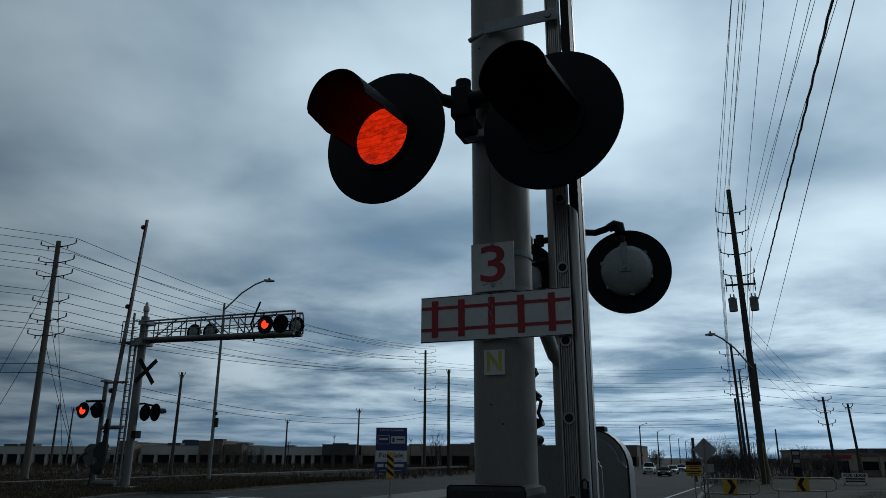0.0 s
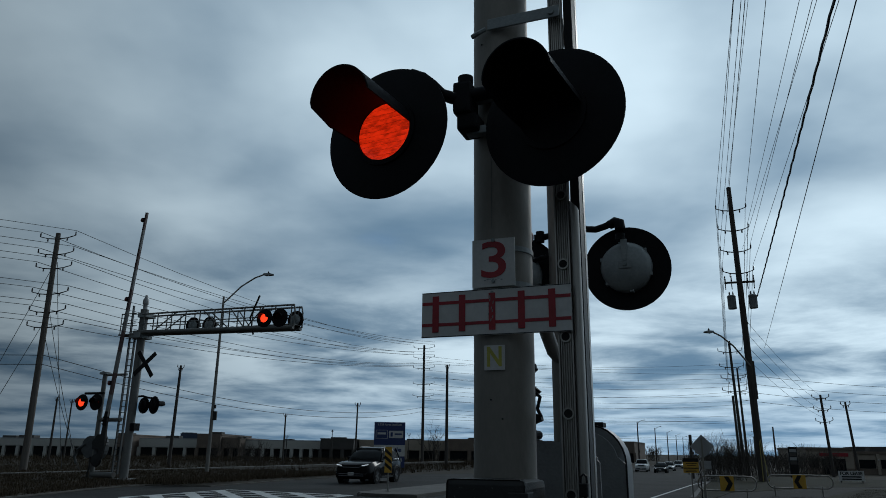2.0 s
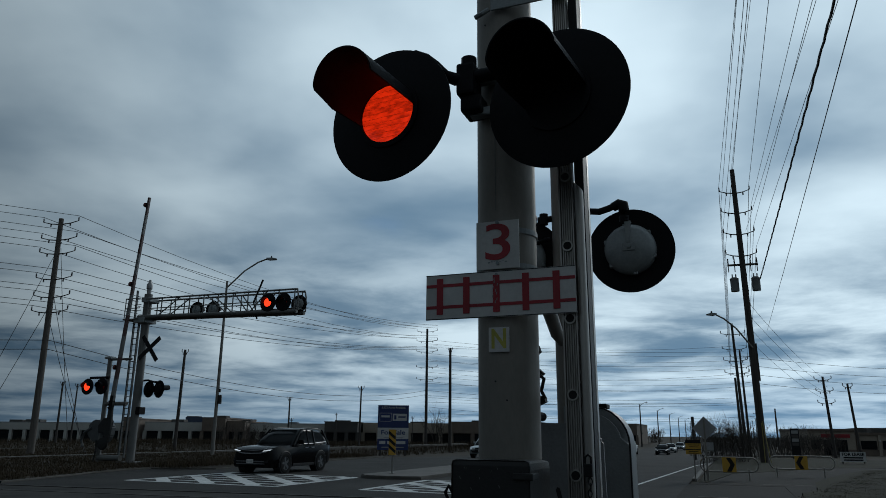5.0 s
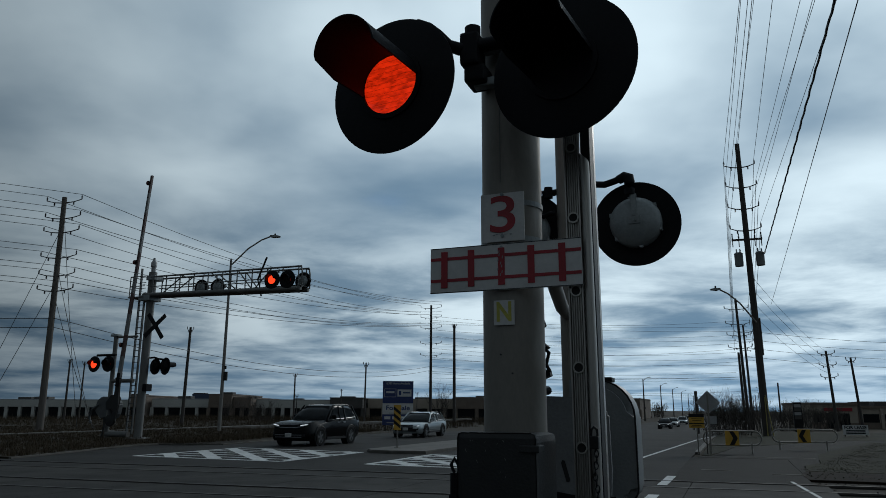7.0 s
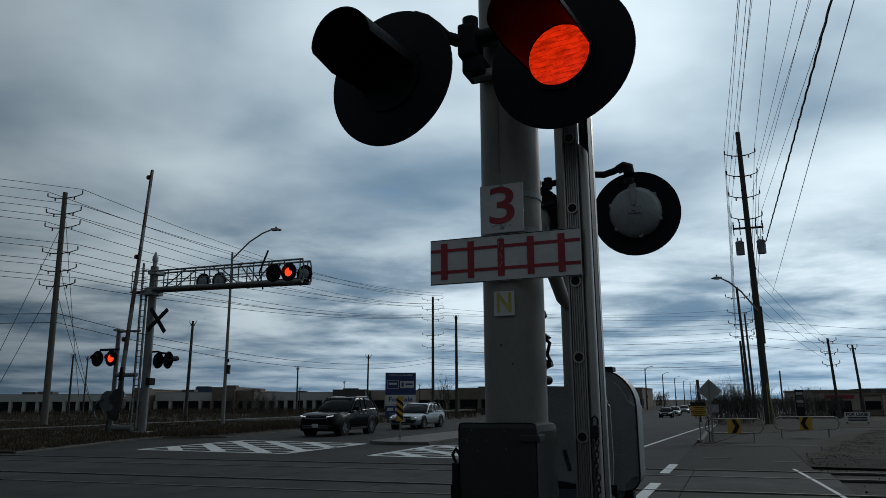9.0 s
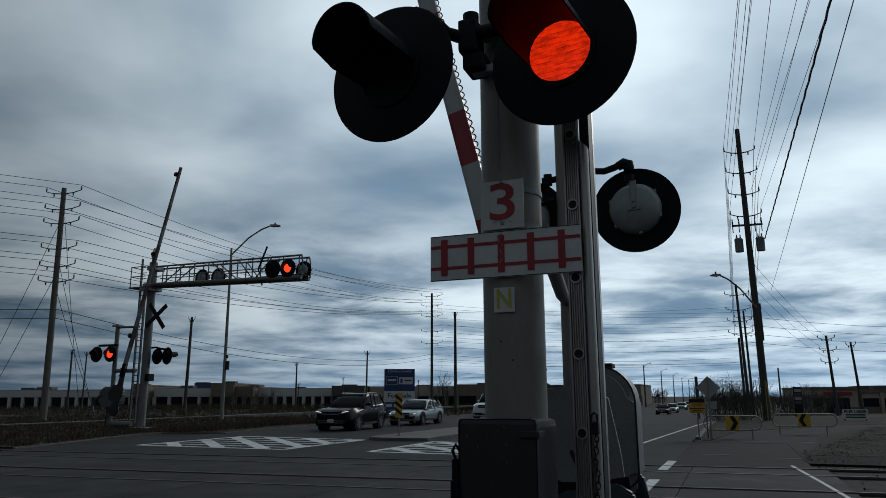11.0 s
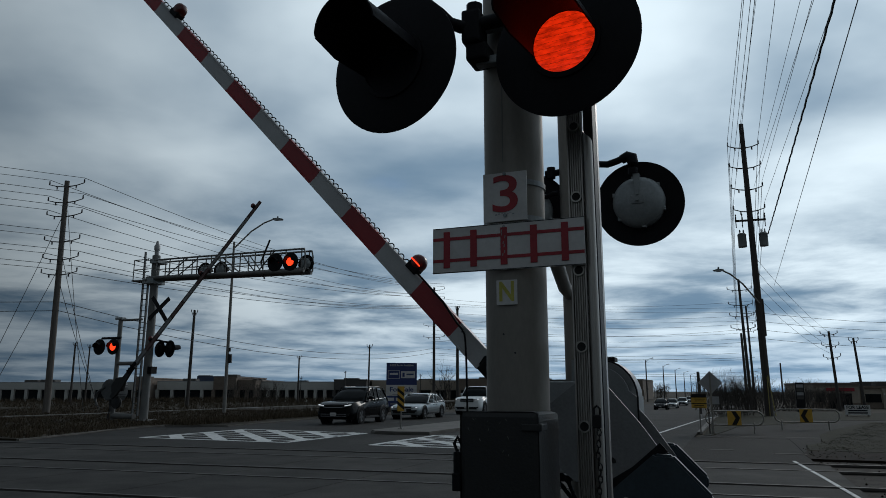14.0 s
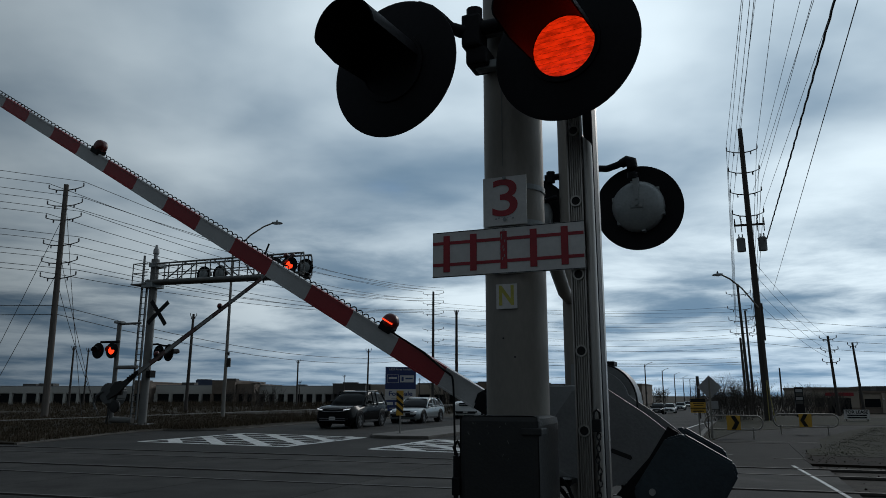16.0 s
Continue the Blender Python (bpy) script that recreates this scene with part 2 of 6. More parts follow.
def road_pose(a, c, z=0.0, rz=0.0):
    """x of the thing runs across the road, y along it."""
    v = rf(a, c, z)
    return pose(v.x, v.y, v.z, 0, 0, -22 + rz)


def part(name, bm, mat, parent=None, label="", smooth=False):
    me = bpy.data.meshes.new(name)
    bmesh.ops.recalc_face_normals(bm, faces=bm.faces)
    if smooth:
        for f in bm.faces:
            f.smooth = True
    bm.to_mesh(me)
    bm.free()
    mats = mat if isinstance(mat, (list, tuple)) else [mat]
    for x in mats:
        me.materials.append(M[x])
    if smooth:
        try:
            me.set_sharp_from_angle(angle=radians(38))
        except AttributeError:
            pass
    ob = new(name, me)
    if parent:
        ob.parent = parent
    if label:
        tagged(ob, label)
    return ob


def thing(name, m, label, category, group="", kind=""):
    e = new(name)
    e.empty_display_size = 0.2
    e.matrix_world = m
    return tagged(e, label, category, group, kind)


def box(bm, x0, x1, y0, y1, z0, z1, bev=0.0, mi=0, m=None):
    vs = [bm.verts.new((x, y, z)) for z in (z0, z1) for y in (y0, y1) for x in (x0, x1)]
    fs = [bm.faces.new([vs[i] for i in q]) for q in ((0, 2, 3, 1), (4, 5, 7, 6), (0, 1, 5, 4), (2, 6, 7, 3), (0, 4, 6, 2), (1, 3, 7, 5))]
    for f in fs:
        f.material_index = mi
    if m is not None:
        bmesh.ops.transform(bm, matrix=m, verts=vs)
    if bev:
        es = list({e for f in fs for e in f.edges})
        r = bmesh.ops.bevel(bm, geom=es, offset=bev, segments=2, affect="EDGES", profile=0.6)
        for f in r["faces"]:
            f.material_index = mi
    return bm


def rod(bm, p0, p1, r0, r1=None, seg=12, cap=True, mi=0):
    p0, p1 = Vector(p0), Vector(p1)
    r1 = r0 if r1 is None else r1
    q = (p1 - p0).to_track_quat("Z", "Y")
    ring = []
    for p, r in ((p0, r0), (p1, r1)):
        ring.append([bm.verts.new(p + q @ Vector((r * math.cos(i * math.tau / seg), r * math.sin(i * math.tau / seg), 0))) for i in range(seg)])
    for i in range(seg):
        bm.faces.new((ring[0][i], ring[0][(i + 1) % seg], ring[1][(i + 1) % seg], ring[1][i])).material_index = mi
    if cap:
        bm.faces.new(ring[0][::-1]).material_index = mi
        bm.faces.new(ring[1]).material_index = mi
    return bm


def tube(bm, pts, r, seg=8, mi=0):
    """A pipe through points, r a number or one per point."""
    pts = [Vector(p) for p in pts]
    n = len(pts)
    rings = []
    for i, p in enumerate(pts):
        d = (pts[min(i + 1, n - 1)] - pts[max(i - 1, 0)]).normalized()
        q = d.to_track_quat("Z", "Y")
        rr = r[i] if isinstance(r, (list, tuple)) else r
        rings.append([bm.verts.new(p + q @ Vector((rr * math.cos(k * math.tau / seg), rr * math.sin(k * math.tau / seg), 0))) for k in range(seg)])
    for a, b in zip(rings, rings[1:]):
        for k in range(seg):
            bm.faces.new((a[k], a[(k + 1) % seg], b[(k + 1) % seg], b[k])).material_index = mi
    bm.faces.new(rings[0][::-1]).material_index = mi
    bm.faces.new(rings[-1]).material_index = mi
    return bm


def lathe(bm, prof, m=None, seg=32, mi=0, closed=False):
    """Turns (radius, height) pairs round z."""
    rings, allv = [], []
    for r, h in prof:
        if r < 1e-5:
            v = [bm.verts.new((0, 0, h))]
        else:
            v = [bm.verts.new((r * math.cos(i * math.tau / seg), r * math.sin(i * math.tau / seg), h)) for i in range(seg)]
        rings.append(v)
        allv += v
    for a, b in zip(rings, rings[1:]):
        for i in range(seg):
            j = (i + 1) % seg
            if len(a) == 1 and len(b) == 1:
                continue
            if len(a) == 1:
                f = bm.faces.new((a[0], b[i], b[j]))
            elif len(b) == 1:
                f = bm.faces.new((a[i], a[j], b[0]))
            else:
                f = bm.faces.new((a[i], a[j], b[j], b[i]))
            f.material_index = mi
    if m is not None:
        bmesh.ops.transform(bm, matrix=m, verts=allv)
    return bm


def prism(bm, outline, y0, y1, mi=0, m=None):
    """An outline in x and z given depth along y."""
    a = [bm.verts.new((x, y0, z)) for x, z in outline]
    b = [bm.verts.new((x, y1, z)) for x, z in outline]
    fs = [bm.faces.new(a[::-1]), bm.faces.new(b)]
    n = len(a)
    for i in range(n):
        fs.append(bm.faces.new((a[i], a[(i + 1) % n], b[(i + 1) % n], b[i])))
    for f in fs:
        f.material_index = mi
    if m is not None:
        bmesh.ops.transform(bm, matrix=m, verts=a + b)
    return bm


def slab(bm, ring, z0, z1, mi=0):
    """A flat slab over a plan outline of (x, y)."""
    a = [bm.verts.new((x, y, z0)) for x, y in ring]
    b = [bm.verts.new((x, y, z1)) for x, y in ring]
    n = len(a)
    fs = [bm.faces.new(a[::-1]), bm.faces.new(b)] + [bm.faces.new((a[i], a[(i + 1) % n], b[(i + 1) % n], b[i])) for i in range(n)]
    for f in fs:
        f.material_index = mi
    return bm


def sag(p, q, drop, n=10):
    p, q = Vector(p), Vector(q)
    return [p.lerp(q, i / n) - Vector((0, 0, drop * 4 * (i / n) * (1 - i / n))) for i in range(n + 1)]


def text_mesh(txt, size, mat, parent, m, name="lettering", depth=0.001, width=None, bold=0.0):
    cu = bpy.data.curves.new(name, "FONT")
    cu.body, cu.size, cu.extrude = txt, size, depth
    cu.align_x, cu.align_y, cu.offset = "CENTER", "CENTER", bold
    tmp = bpy.data.objects.new("tmp", cu)
    scene.collection.objects.link(tmp)
    bpy.context.view_layer.update()
    me = bpy.data.meshes.new_from_object(tmp.evaluated_get(bpy.context.evaluated_depsgraph_get()))
    bpy.data.objects.remove(tmp)
    xs = [v.co.x for v in me.vertices]
    if width:
        k = width / (max(xs) - min(xs))
        me.transform(Matrix.Diagonal((k, 1, 1, 1)))
    me.materials.clear()
    me.materials.append(M[mat])
    ob = new(name, me)
    ob.parent = parent
    ob.matrix_local = m
    return ob


# ---- the setting ----
SKEW = 0.093     # the tracks run a little aslant to the road's square
RAILS = (17.55, 16.1, 13.55, 12.1, 9.4, 7.95)


def strip(name, c0, c1, a0, a1, z, mat, step=6.0, thick=0.2, follow=True, skew0=False, skew1=False):
    """A long slab that follows the road's drift and fall."""
    n = max(1, int((a1 - a0) / step))
    bm = bmesh.new()
    rows = []
    for i in range(n + 1):
        a = a0 + (a1 - a0) * i / n
        f = bend(a) if follow else 0
        row = []
        for c, dz in ((c0, 0), (c1, 0), (c1, -thick), (c0, -thick)):
            aa = a
            if (skew0 and i == 0) or (skew1 and i == n):
                aa = a + SKEW * c
            row.append(bm.verts.new(rf(aa, c + f, z + rise(a) + dz)))
        rows.append(row)
    for p, q in zip(rows, rows[1:]):
        for k in range(4):
            bm.faces.new((p[k], p[(k + 1) % 4], q[(k + 1) % 4], q[k]))
    bm.faces.new(rows[0])
    bm.faces.new(rows[-1][::-1])
    return tagged(part(name, bm, mat), kind="structure")


def build_ground():
    bm = bmesh.new()
    al = [-1200, -300, -60, -10, 0, 20, 45, 57, 69, 81, 93, 105, 115, 140, 200, 400, 900, 2500]
    cr = [-2500, -600, -150, -60, -24.5, -1.2, 1.4, 30, 80, 300, 1000, 2500]
    g = [[bm.verts.new(rf(a, c, rise(a) - 0.06)) for c in cr] for a in al]
    for i in range(len(al) - 1):
        for j in range(len(cr) - 1):
            bm.faces.new((g[i][j], g[i][j + 1], g[i + 1][j + 1], g[i + 1][j]))
    tagged(part("ground", bm, "soil"), "flat dry grassy ground reaching the horizon", "ground", kind="structure")
    # carriageway: before, between and beyond the rails, with open flangeways
    far, near = RAILS[0] + 0.16, RAILS[-1] - 0.16
    tagged(strip("road", -21.5, -1.5, far, 700, 0.0, "asphalt", skew0=True), "worn grey asphalt road beyond the tracks", "road")
    tagged(strip("road_near", -21.5, -1.5, -40, near, 0.0, "asphalt", skew1=True), "worn grey asphalt road before the tracks", "road")
    tagged(strip("pavement", -1.5, 1.45, far, 26.4, 0.0, "asphalt_path", skew0=True), "asphalt footpath over the crossing", "path")
    tagged(strip("pavement_near", -1.5, 3.2, -40, near, 0.0, "asphalt_path", skew1=True), "asphalt footpath before the tracks", "path")
    # crossing panels between the rails, one by one
    edges = [(RAILS[0] + 0.0, RAILS[1]), (RAILS[1], RAILS[2]), (RAILS[2], RAILS[3]), (RAILS[3], RAILS[4]), (RAILS[4], RAILS[5])]
    base = tagged(new("crossing_surface"), "concrete and asphalt crossing panels set between the rails", "crossing", kind="structure")
    for hi, lo in edges:
        gauge = hi - lo < 1.6
        n = 9
        w = (1.7 + 22.6) / n
        for i in range(n):
            c0 = -22.6 + i * w + 0.008
            c1 = c0 + w - 0.016
            g0, g1 = (0.13, 0.13) if gauge else (0.09, 0.09)
            bm = bmesh.new()
            ring = [(lo + g0 + SKEW * c0, c0), (lo + g0 + SKEW * c1, c1), (hi - g1 + SKEW * c1, c1), (hi - g1 + SKEW * c0, c0)]
            slab(bm, [tuple(rf(a, c).xy) for a, c in ring], -0.15, -0.004 if gauge else 0.004)
            part("panel", bm, "panel", base)
    # bed coloured near-black as the shade down in the flangeways
    bm = bmesh.new()
    slab(bm, [tuple(rf(a + SKEW * c, c).xy) for a, c in ((near - .3, -23), (near - .3, 1.9), (far + .3, 1.9), (far + .3, -23))], -0.22, -0.12)
    part("track_bed", bm, "dark_gap", base)
    # rails
    for k in range(3):
        tr = tagged(new("railway_track"), "steel rails of one track through the crossing", "railway track", "tracks", "structure")
        for r in RAILS[2 * k:2 * k + 2]:
            bm = bmesh.new()
            for dz0, dz1, hw in ((-0.03, 0.012, 0.036), (-0.13, -0.03, 0.012), (-0.15, -0.13, 0.07)):
                slab(bm, [tuple(rf(r + o + SKEW * c, c).xy) for o, c in ((-hw, -70), (-hw, 90), (hw, 90), (hw, -70))], dz0, dz1)
            part("rail", bm, "rail_steel", tr)
        mid = (RAILS[2 * k] + RAILS[2 * k + 1]) / 2
        bm = bmesh.new()
        for side in range(2):
            c = 2.2 if side == 0 else -24.2
            for i in range(60):
                cc = c + (0.55 * i if side == 0 else -0.55 * i)
                slab(bm, [tuple(rf(mid + o + SKEW * (cc + w), cc + w).xy) for o, w in ((-1.25, -.11), (-1.25, .11), (1.25, .11), (1.25, -.11))], -0.25, -0.145)
        tagged(part("sleepers", bm, "tie", tr), kind="stuff")
    bm = bmesh.new()
    for c0, c1 in ((1.36, 95), (-95, -23.2)):
        slab(bm, [tuple(rf(a + SKEW * c, c).xy) for a, c in ((near - 1.1, c0), (near - 1.1, c1), (far + 1.1, c1), (far + 1.1, c0))], -0.3, -0.045)
    tagged(part("ballast", bm, "ballast"), "dark crushed stone ballast beside the crossing", "ballast", kind="structure")


def paint(name, quads, label):
    bm = bmesh.new()
    for q in quads:
        slab(bm, [tuple(rf(a, c).xy) for a, c in q], 0.001, 0.006 + 0.0004 * (len(bm.verts) // 8 % 7))
    return tagged(part(name, bm, "paint_white"), label, "road marking", kind="structure")


def seg_quad(p, q, w):
    (a0, c0), (a1, c1) = p, q
    l = math.hypot(a1 - a0, c1 - c0)
    na, nc = -(c1 - c0) / l * w / 2, (a1 - a0) / l * w / 2
    return [(a0 + na, c0 + nc), (a1 + na, c1 + nc), (a1 - na, c1 - nc), (a0 - na, c0 - nc)]


def hatch(c0, c1, a0, a1, n):
    P = [(a0, c0), (a0 - 0.1, c1), (a1 - .4, c1), (a1 + .2, c0)]
    qs = [seg_quad(P[i], P[(i + 1) % 4], 0.2) for i in range(4)]
    for i in range(n):
        k = a0 + c0 + 1.55 + 1.72 * i           # bars at 45 degrees
        p, q = max(a0, k - c1), min(a1 - .1, k - c0)
        if q - p > .4:
            qs.append(seg_quad((p, k - p), (q, k - q), 0.42))
    for k in range(1, 6):
        a = a0 + (a1 - a0) * k / 6
        qs.append(seg_quad((a, c0 + .1), (a - .2, c1 - .1), 0.16))
    return qs


def build_markings():
    paint("hatching", hatch(-18.5, -12.75, 18.9, 24.3, 7), "white box hatching on the asphalt, worn")
    paint("hatching", hatch(-9.9, -3.4, 18.9, 23.6, 6), "white box hatching on the asphalt, worn")
    qs = []
    for i in range(40):
        a0, a1 = 24.5 + i * 6, 24.5 + (i + 1) * 6
        qs.append([(a0, -2.95 + (a0 - 27) * .06 * (a0 < 50) + 1.35 * (a0 >= 50) + bend(a0)), (a1, -2.95 + (a1 - 27) * .06 * (a1 < 50) + 1.35 * (a1 >= 50) + bend(a1)),
                   (a1, -2.83 + (a1 - 27) * .06 * (a1 < 50) + 1.35 * (a1 >= 50) + bend(a1)), (a0, -2.83 + (a0 - 27) * .06 * (a0 < 50) + 1.35 * (a0 >= 50) + bend(a0))])
    bm = bmesh.new()
    for q in qs:
        vs = [bm.verts.new(rf(a, c, rise(a) + 0.006)) for a, c in q]
        bm.faces.new(vs)
    tagged(part("edge_line", bm, "paint_white"), "solid white edge line along the road", "road marking", kind="structure")
    paint("path_dashes", [seg_quad((a, -1.56), (a + 2.3, -1.54), 0.2) for a in (4.6, 8.4, 12.2, 16.4)], "worn white dashes along the edge of the crossing path")
    outer = [(9.4, 1.72), (12.46, 1.53), (15.19, 1.32), (18.33, 1.05)]
    paint("path_line", [seg_quad(p, q, 0.07) for p, q in zip(outer, outer[1:])], "thin worn white line along the outer edge of the path")


def build_kerbs():
    tagged(strip("kerb", -1.5, -1.32, 29.0, 300, 0.045, "concrete", thick=0.3), "pale concrete kerb beside the road", "kerb")
    # flared kerb and raised verge on the other side of the road
    pts = [(16.2, -20.75), (17.0, -20.97), (19.37, -21.78), (21.25, -22.54), (23.13, -23.0), (24.9, -23.1), (25.5, -21.6), (26.0, -20.6), (29, -20.9), (34, -21.6), (45, -21.9)]
    bm = bmesh.new()
    for (a0, c0), (a1, c1) in zip(pts, pts[1:]):
        slab(bm, [tuple(rf(a, c).xy) for a, c in ((a0, c0), (a1, c1), (a1 + .03, c1 - .16), (a0 + .03, c0 - .16))], -0.1, 0.05)
    tagged(part("kerb_far", bm, "concrete"), "pale concrete kerb curving round the far verge", "kerb", kind="structure")
    bm = bmesh.new()
    ring = [(a + .03, c - .15) for a, c in pts] + [(45, -60), (12.6, -60), (15.3, -30)]
    slab(bm, [tuple(rf(a, c).xy) for a, c in ring], -0.2, 0.06)
    apron = bmesh.new()
    slab(apron, [tuple(rf(a, c).xy) for a, c in ((16.1, -21.4), *pts[1:6], (25.5, -21.4))], -0.2, 0.002)
    tagged(part("road_apron", apron, "asphalt"), "worn asphalt apron beside the crossing", "road", kind="structure")
    tagged(part("verge", bm, "soil"), "dry brown grass verge beyond the kerb", "verge", kind="structure")
    # median island
    bm = bmesh.new()
    ring = [(24.3, -12.75), (23.75, -12.3), (23.6, -11.4), (23.9, -10.2), (60, -10.0), (60, -12.3)]
    slab(bm, [tuple(rf(a, c).xy) for a, c in ring], -0.1, 0.11)
    bmesh.ops.bevel(bm, geom=[e for e in bm.edges if all(v.co.z > 0.1 for v in e.verts)], offset=0.03, segments=2, affect="EDGES")
    tagged(part("median_island", bm, "concrete"), "low concrete median island in the road", "island", kind="structure")
    # lawn and path on the near side
    bm = bmesh.new()
    for k, ring in enumerate((((21.6, 1.6), (21.6, 40), (26.6, 40), (26.6, 2.4), (25.2, 2.3), (23.6, 1.75)), ((26.6, 2.4), (26.6, 40), (31.8, 40), (31.8, 3.15), (29.3, 2.6)), ((31.8, 3.15), (31.8, 40), (37.3, 40), (37.3, 4.6)), ((37.3, 4.6), (37.3, 40), (42.3, 40), (42.3, 6.1)),
                              ((27.5, -1.2), (27.5, -.95), (30.9, -.5), (34.4, -.13), (34.4, -1.2)), ((34.4, -1.2), (34.4, -.13), (38.9, 2.4), (43, 4.0), (44.6, 6.3), (60, 6.3), (60, -1.2)), ((44.6, 6.3), (44.6, 40), (60, 40), (60, 6.3)))):
        slab(bm, [tuple(rf(a, c).xy) for a, c in ring], -0.2, 0.012)
    tagged(part("lawn", bm, "lawn"), "thin worn lawn beside the path", "lawn", kind="structure")
    bm = bmesh.new()
    slab(bm, [tuple(rf(a, c).xy) for a, c in ((19.0, 1.45), (19.0, 40), (21.59, 40), (21.59, 1.6), (20.6, 1.42))], -0.2, 0.008)
    tagged(part("soil_strip", bm, "ballast_soil"), "dark bare soil between the rails and the lawn", "soil", kind="structure")
    bm = bmesh.new()
    slab(bm, [tuple(rf(a, c).xy) for a, c in ((26.42, -1.28), (26.42, 2.36), (31.8, 3.12), (37.3, 4.57), (42.3, 6.07), (43.3, 26), (44.6, 26), (44.6, 6.33), (43, 4.03), (38.9, 2.43), (34.4, -.1), (30.9, -.47), (27.45, -.9), (27.45, -1.28))], -0.1, 0.004)
    slab(bm, [tuple(rf(a, c).xy) for a, c in ((19.6, 1.46), (21.59, 1.58), (23.6, 1.72), (25.2, 2.27), (26.41, 2.36), (26.41, 1.46))], -0.1, 0.004)
    tagged(part("path", bm, "asphalt_path"), "worn asphalt path past the barriers", "path", kind="structure")
    bm = bmesh.new()
    for a, c, l in ((27.2, -.55, 2.9), (20.9, -.97, .75), (20.2, .73, .75), (36.2, 2.2, .6)):
        slab(bm, [tuple(rf(a + da, c + dc).xy) for da, dc in ((0, 0), (.04, l), (.16, l), (.12, 0))], .001, .009)
    tagged(part("path_patches", bm, "concrete"), "pale worn seams across the path", "path", kind="structure")
    bm = bmesh.new()
    slab(bm, [tuple(rf(a, c).xy) for a, c in ((24, -36.5), (24, -37.7), (110, -40.2), (110, -39.0))], -0.1, 0.13)
    tagged(part("far_path", bm, "concrete"), "narrow pale footpath through the field", "path", kind="structure")


build_ground()
build_markings()
build_kerbs()


# ---- railway signals ----
def hood_mesh(bm, r, length, mi=0):
    """Visor along -y: a long half tube whose mouth is cut aslant, open below."""
    seg, rows = 26, 7
    a0, a1 = radians(6), radians(195)
    inner = []
    for k in range(2):
        rr = r - 0.006 * k
        grid = []
        for j in range(rows + 1):
            row = []
            for i in range(seg + 1):
                ang = a0 + (a1 - a0) * i / seg
                low = max(0.0, -math.sin(ang)) / .616
                y = -(length * (1 - .72 * low ** .8) * (1 - .05 * (1 - max(0.0, math.sin(ang))))) * j / rows
                grow = 1 + 0.03 * j / rows
                row.append(bm.verts.new((rr * grow * math.cos(ang), y, rr * grow * math.sin(ang))))
            grid.append(row)
        for j in range(rows):
            for i in range(seg):
                bm.faces.new((grid[j][i], grid[j][i + 1], grid[j + 1][i + 1], grid[j + 1][i])).material_index = mi
        inner.append(grid)
    a, b = inner
    for i in range(seg):
        bm.faces.new((a[rows][i], a[rows][i + 1], b[rows][i + 1], b[rows][i])).material_index = mi
    for i in (0, seg):
        for j in range(rows):
            bm.faces.new((a[j][i], a[j + 1][i], b[j + 1][i], b[j][i])).material_index = mi
    return bm


FLASH = []      # lamp elements: object, place, which of the two flashing phases
FACE = Matrix.Rotation(radians(90), 4, "X")     # lathe axis to -y


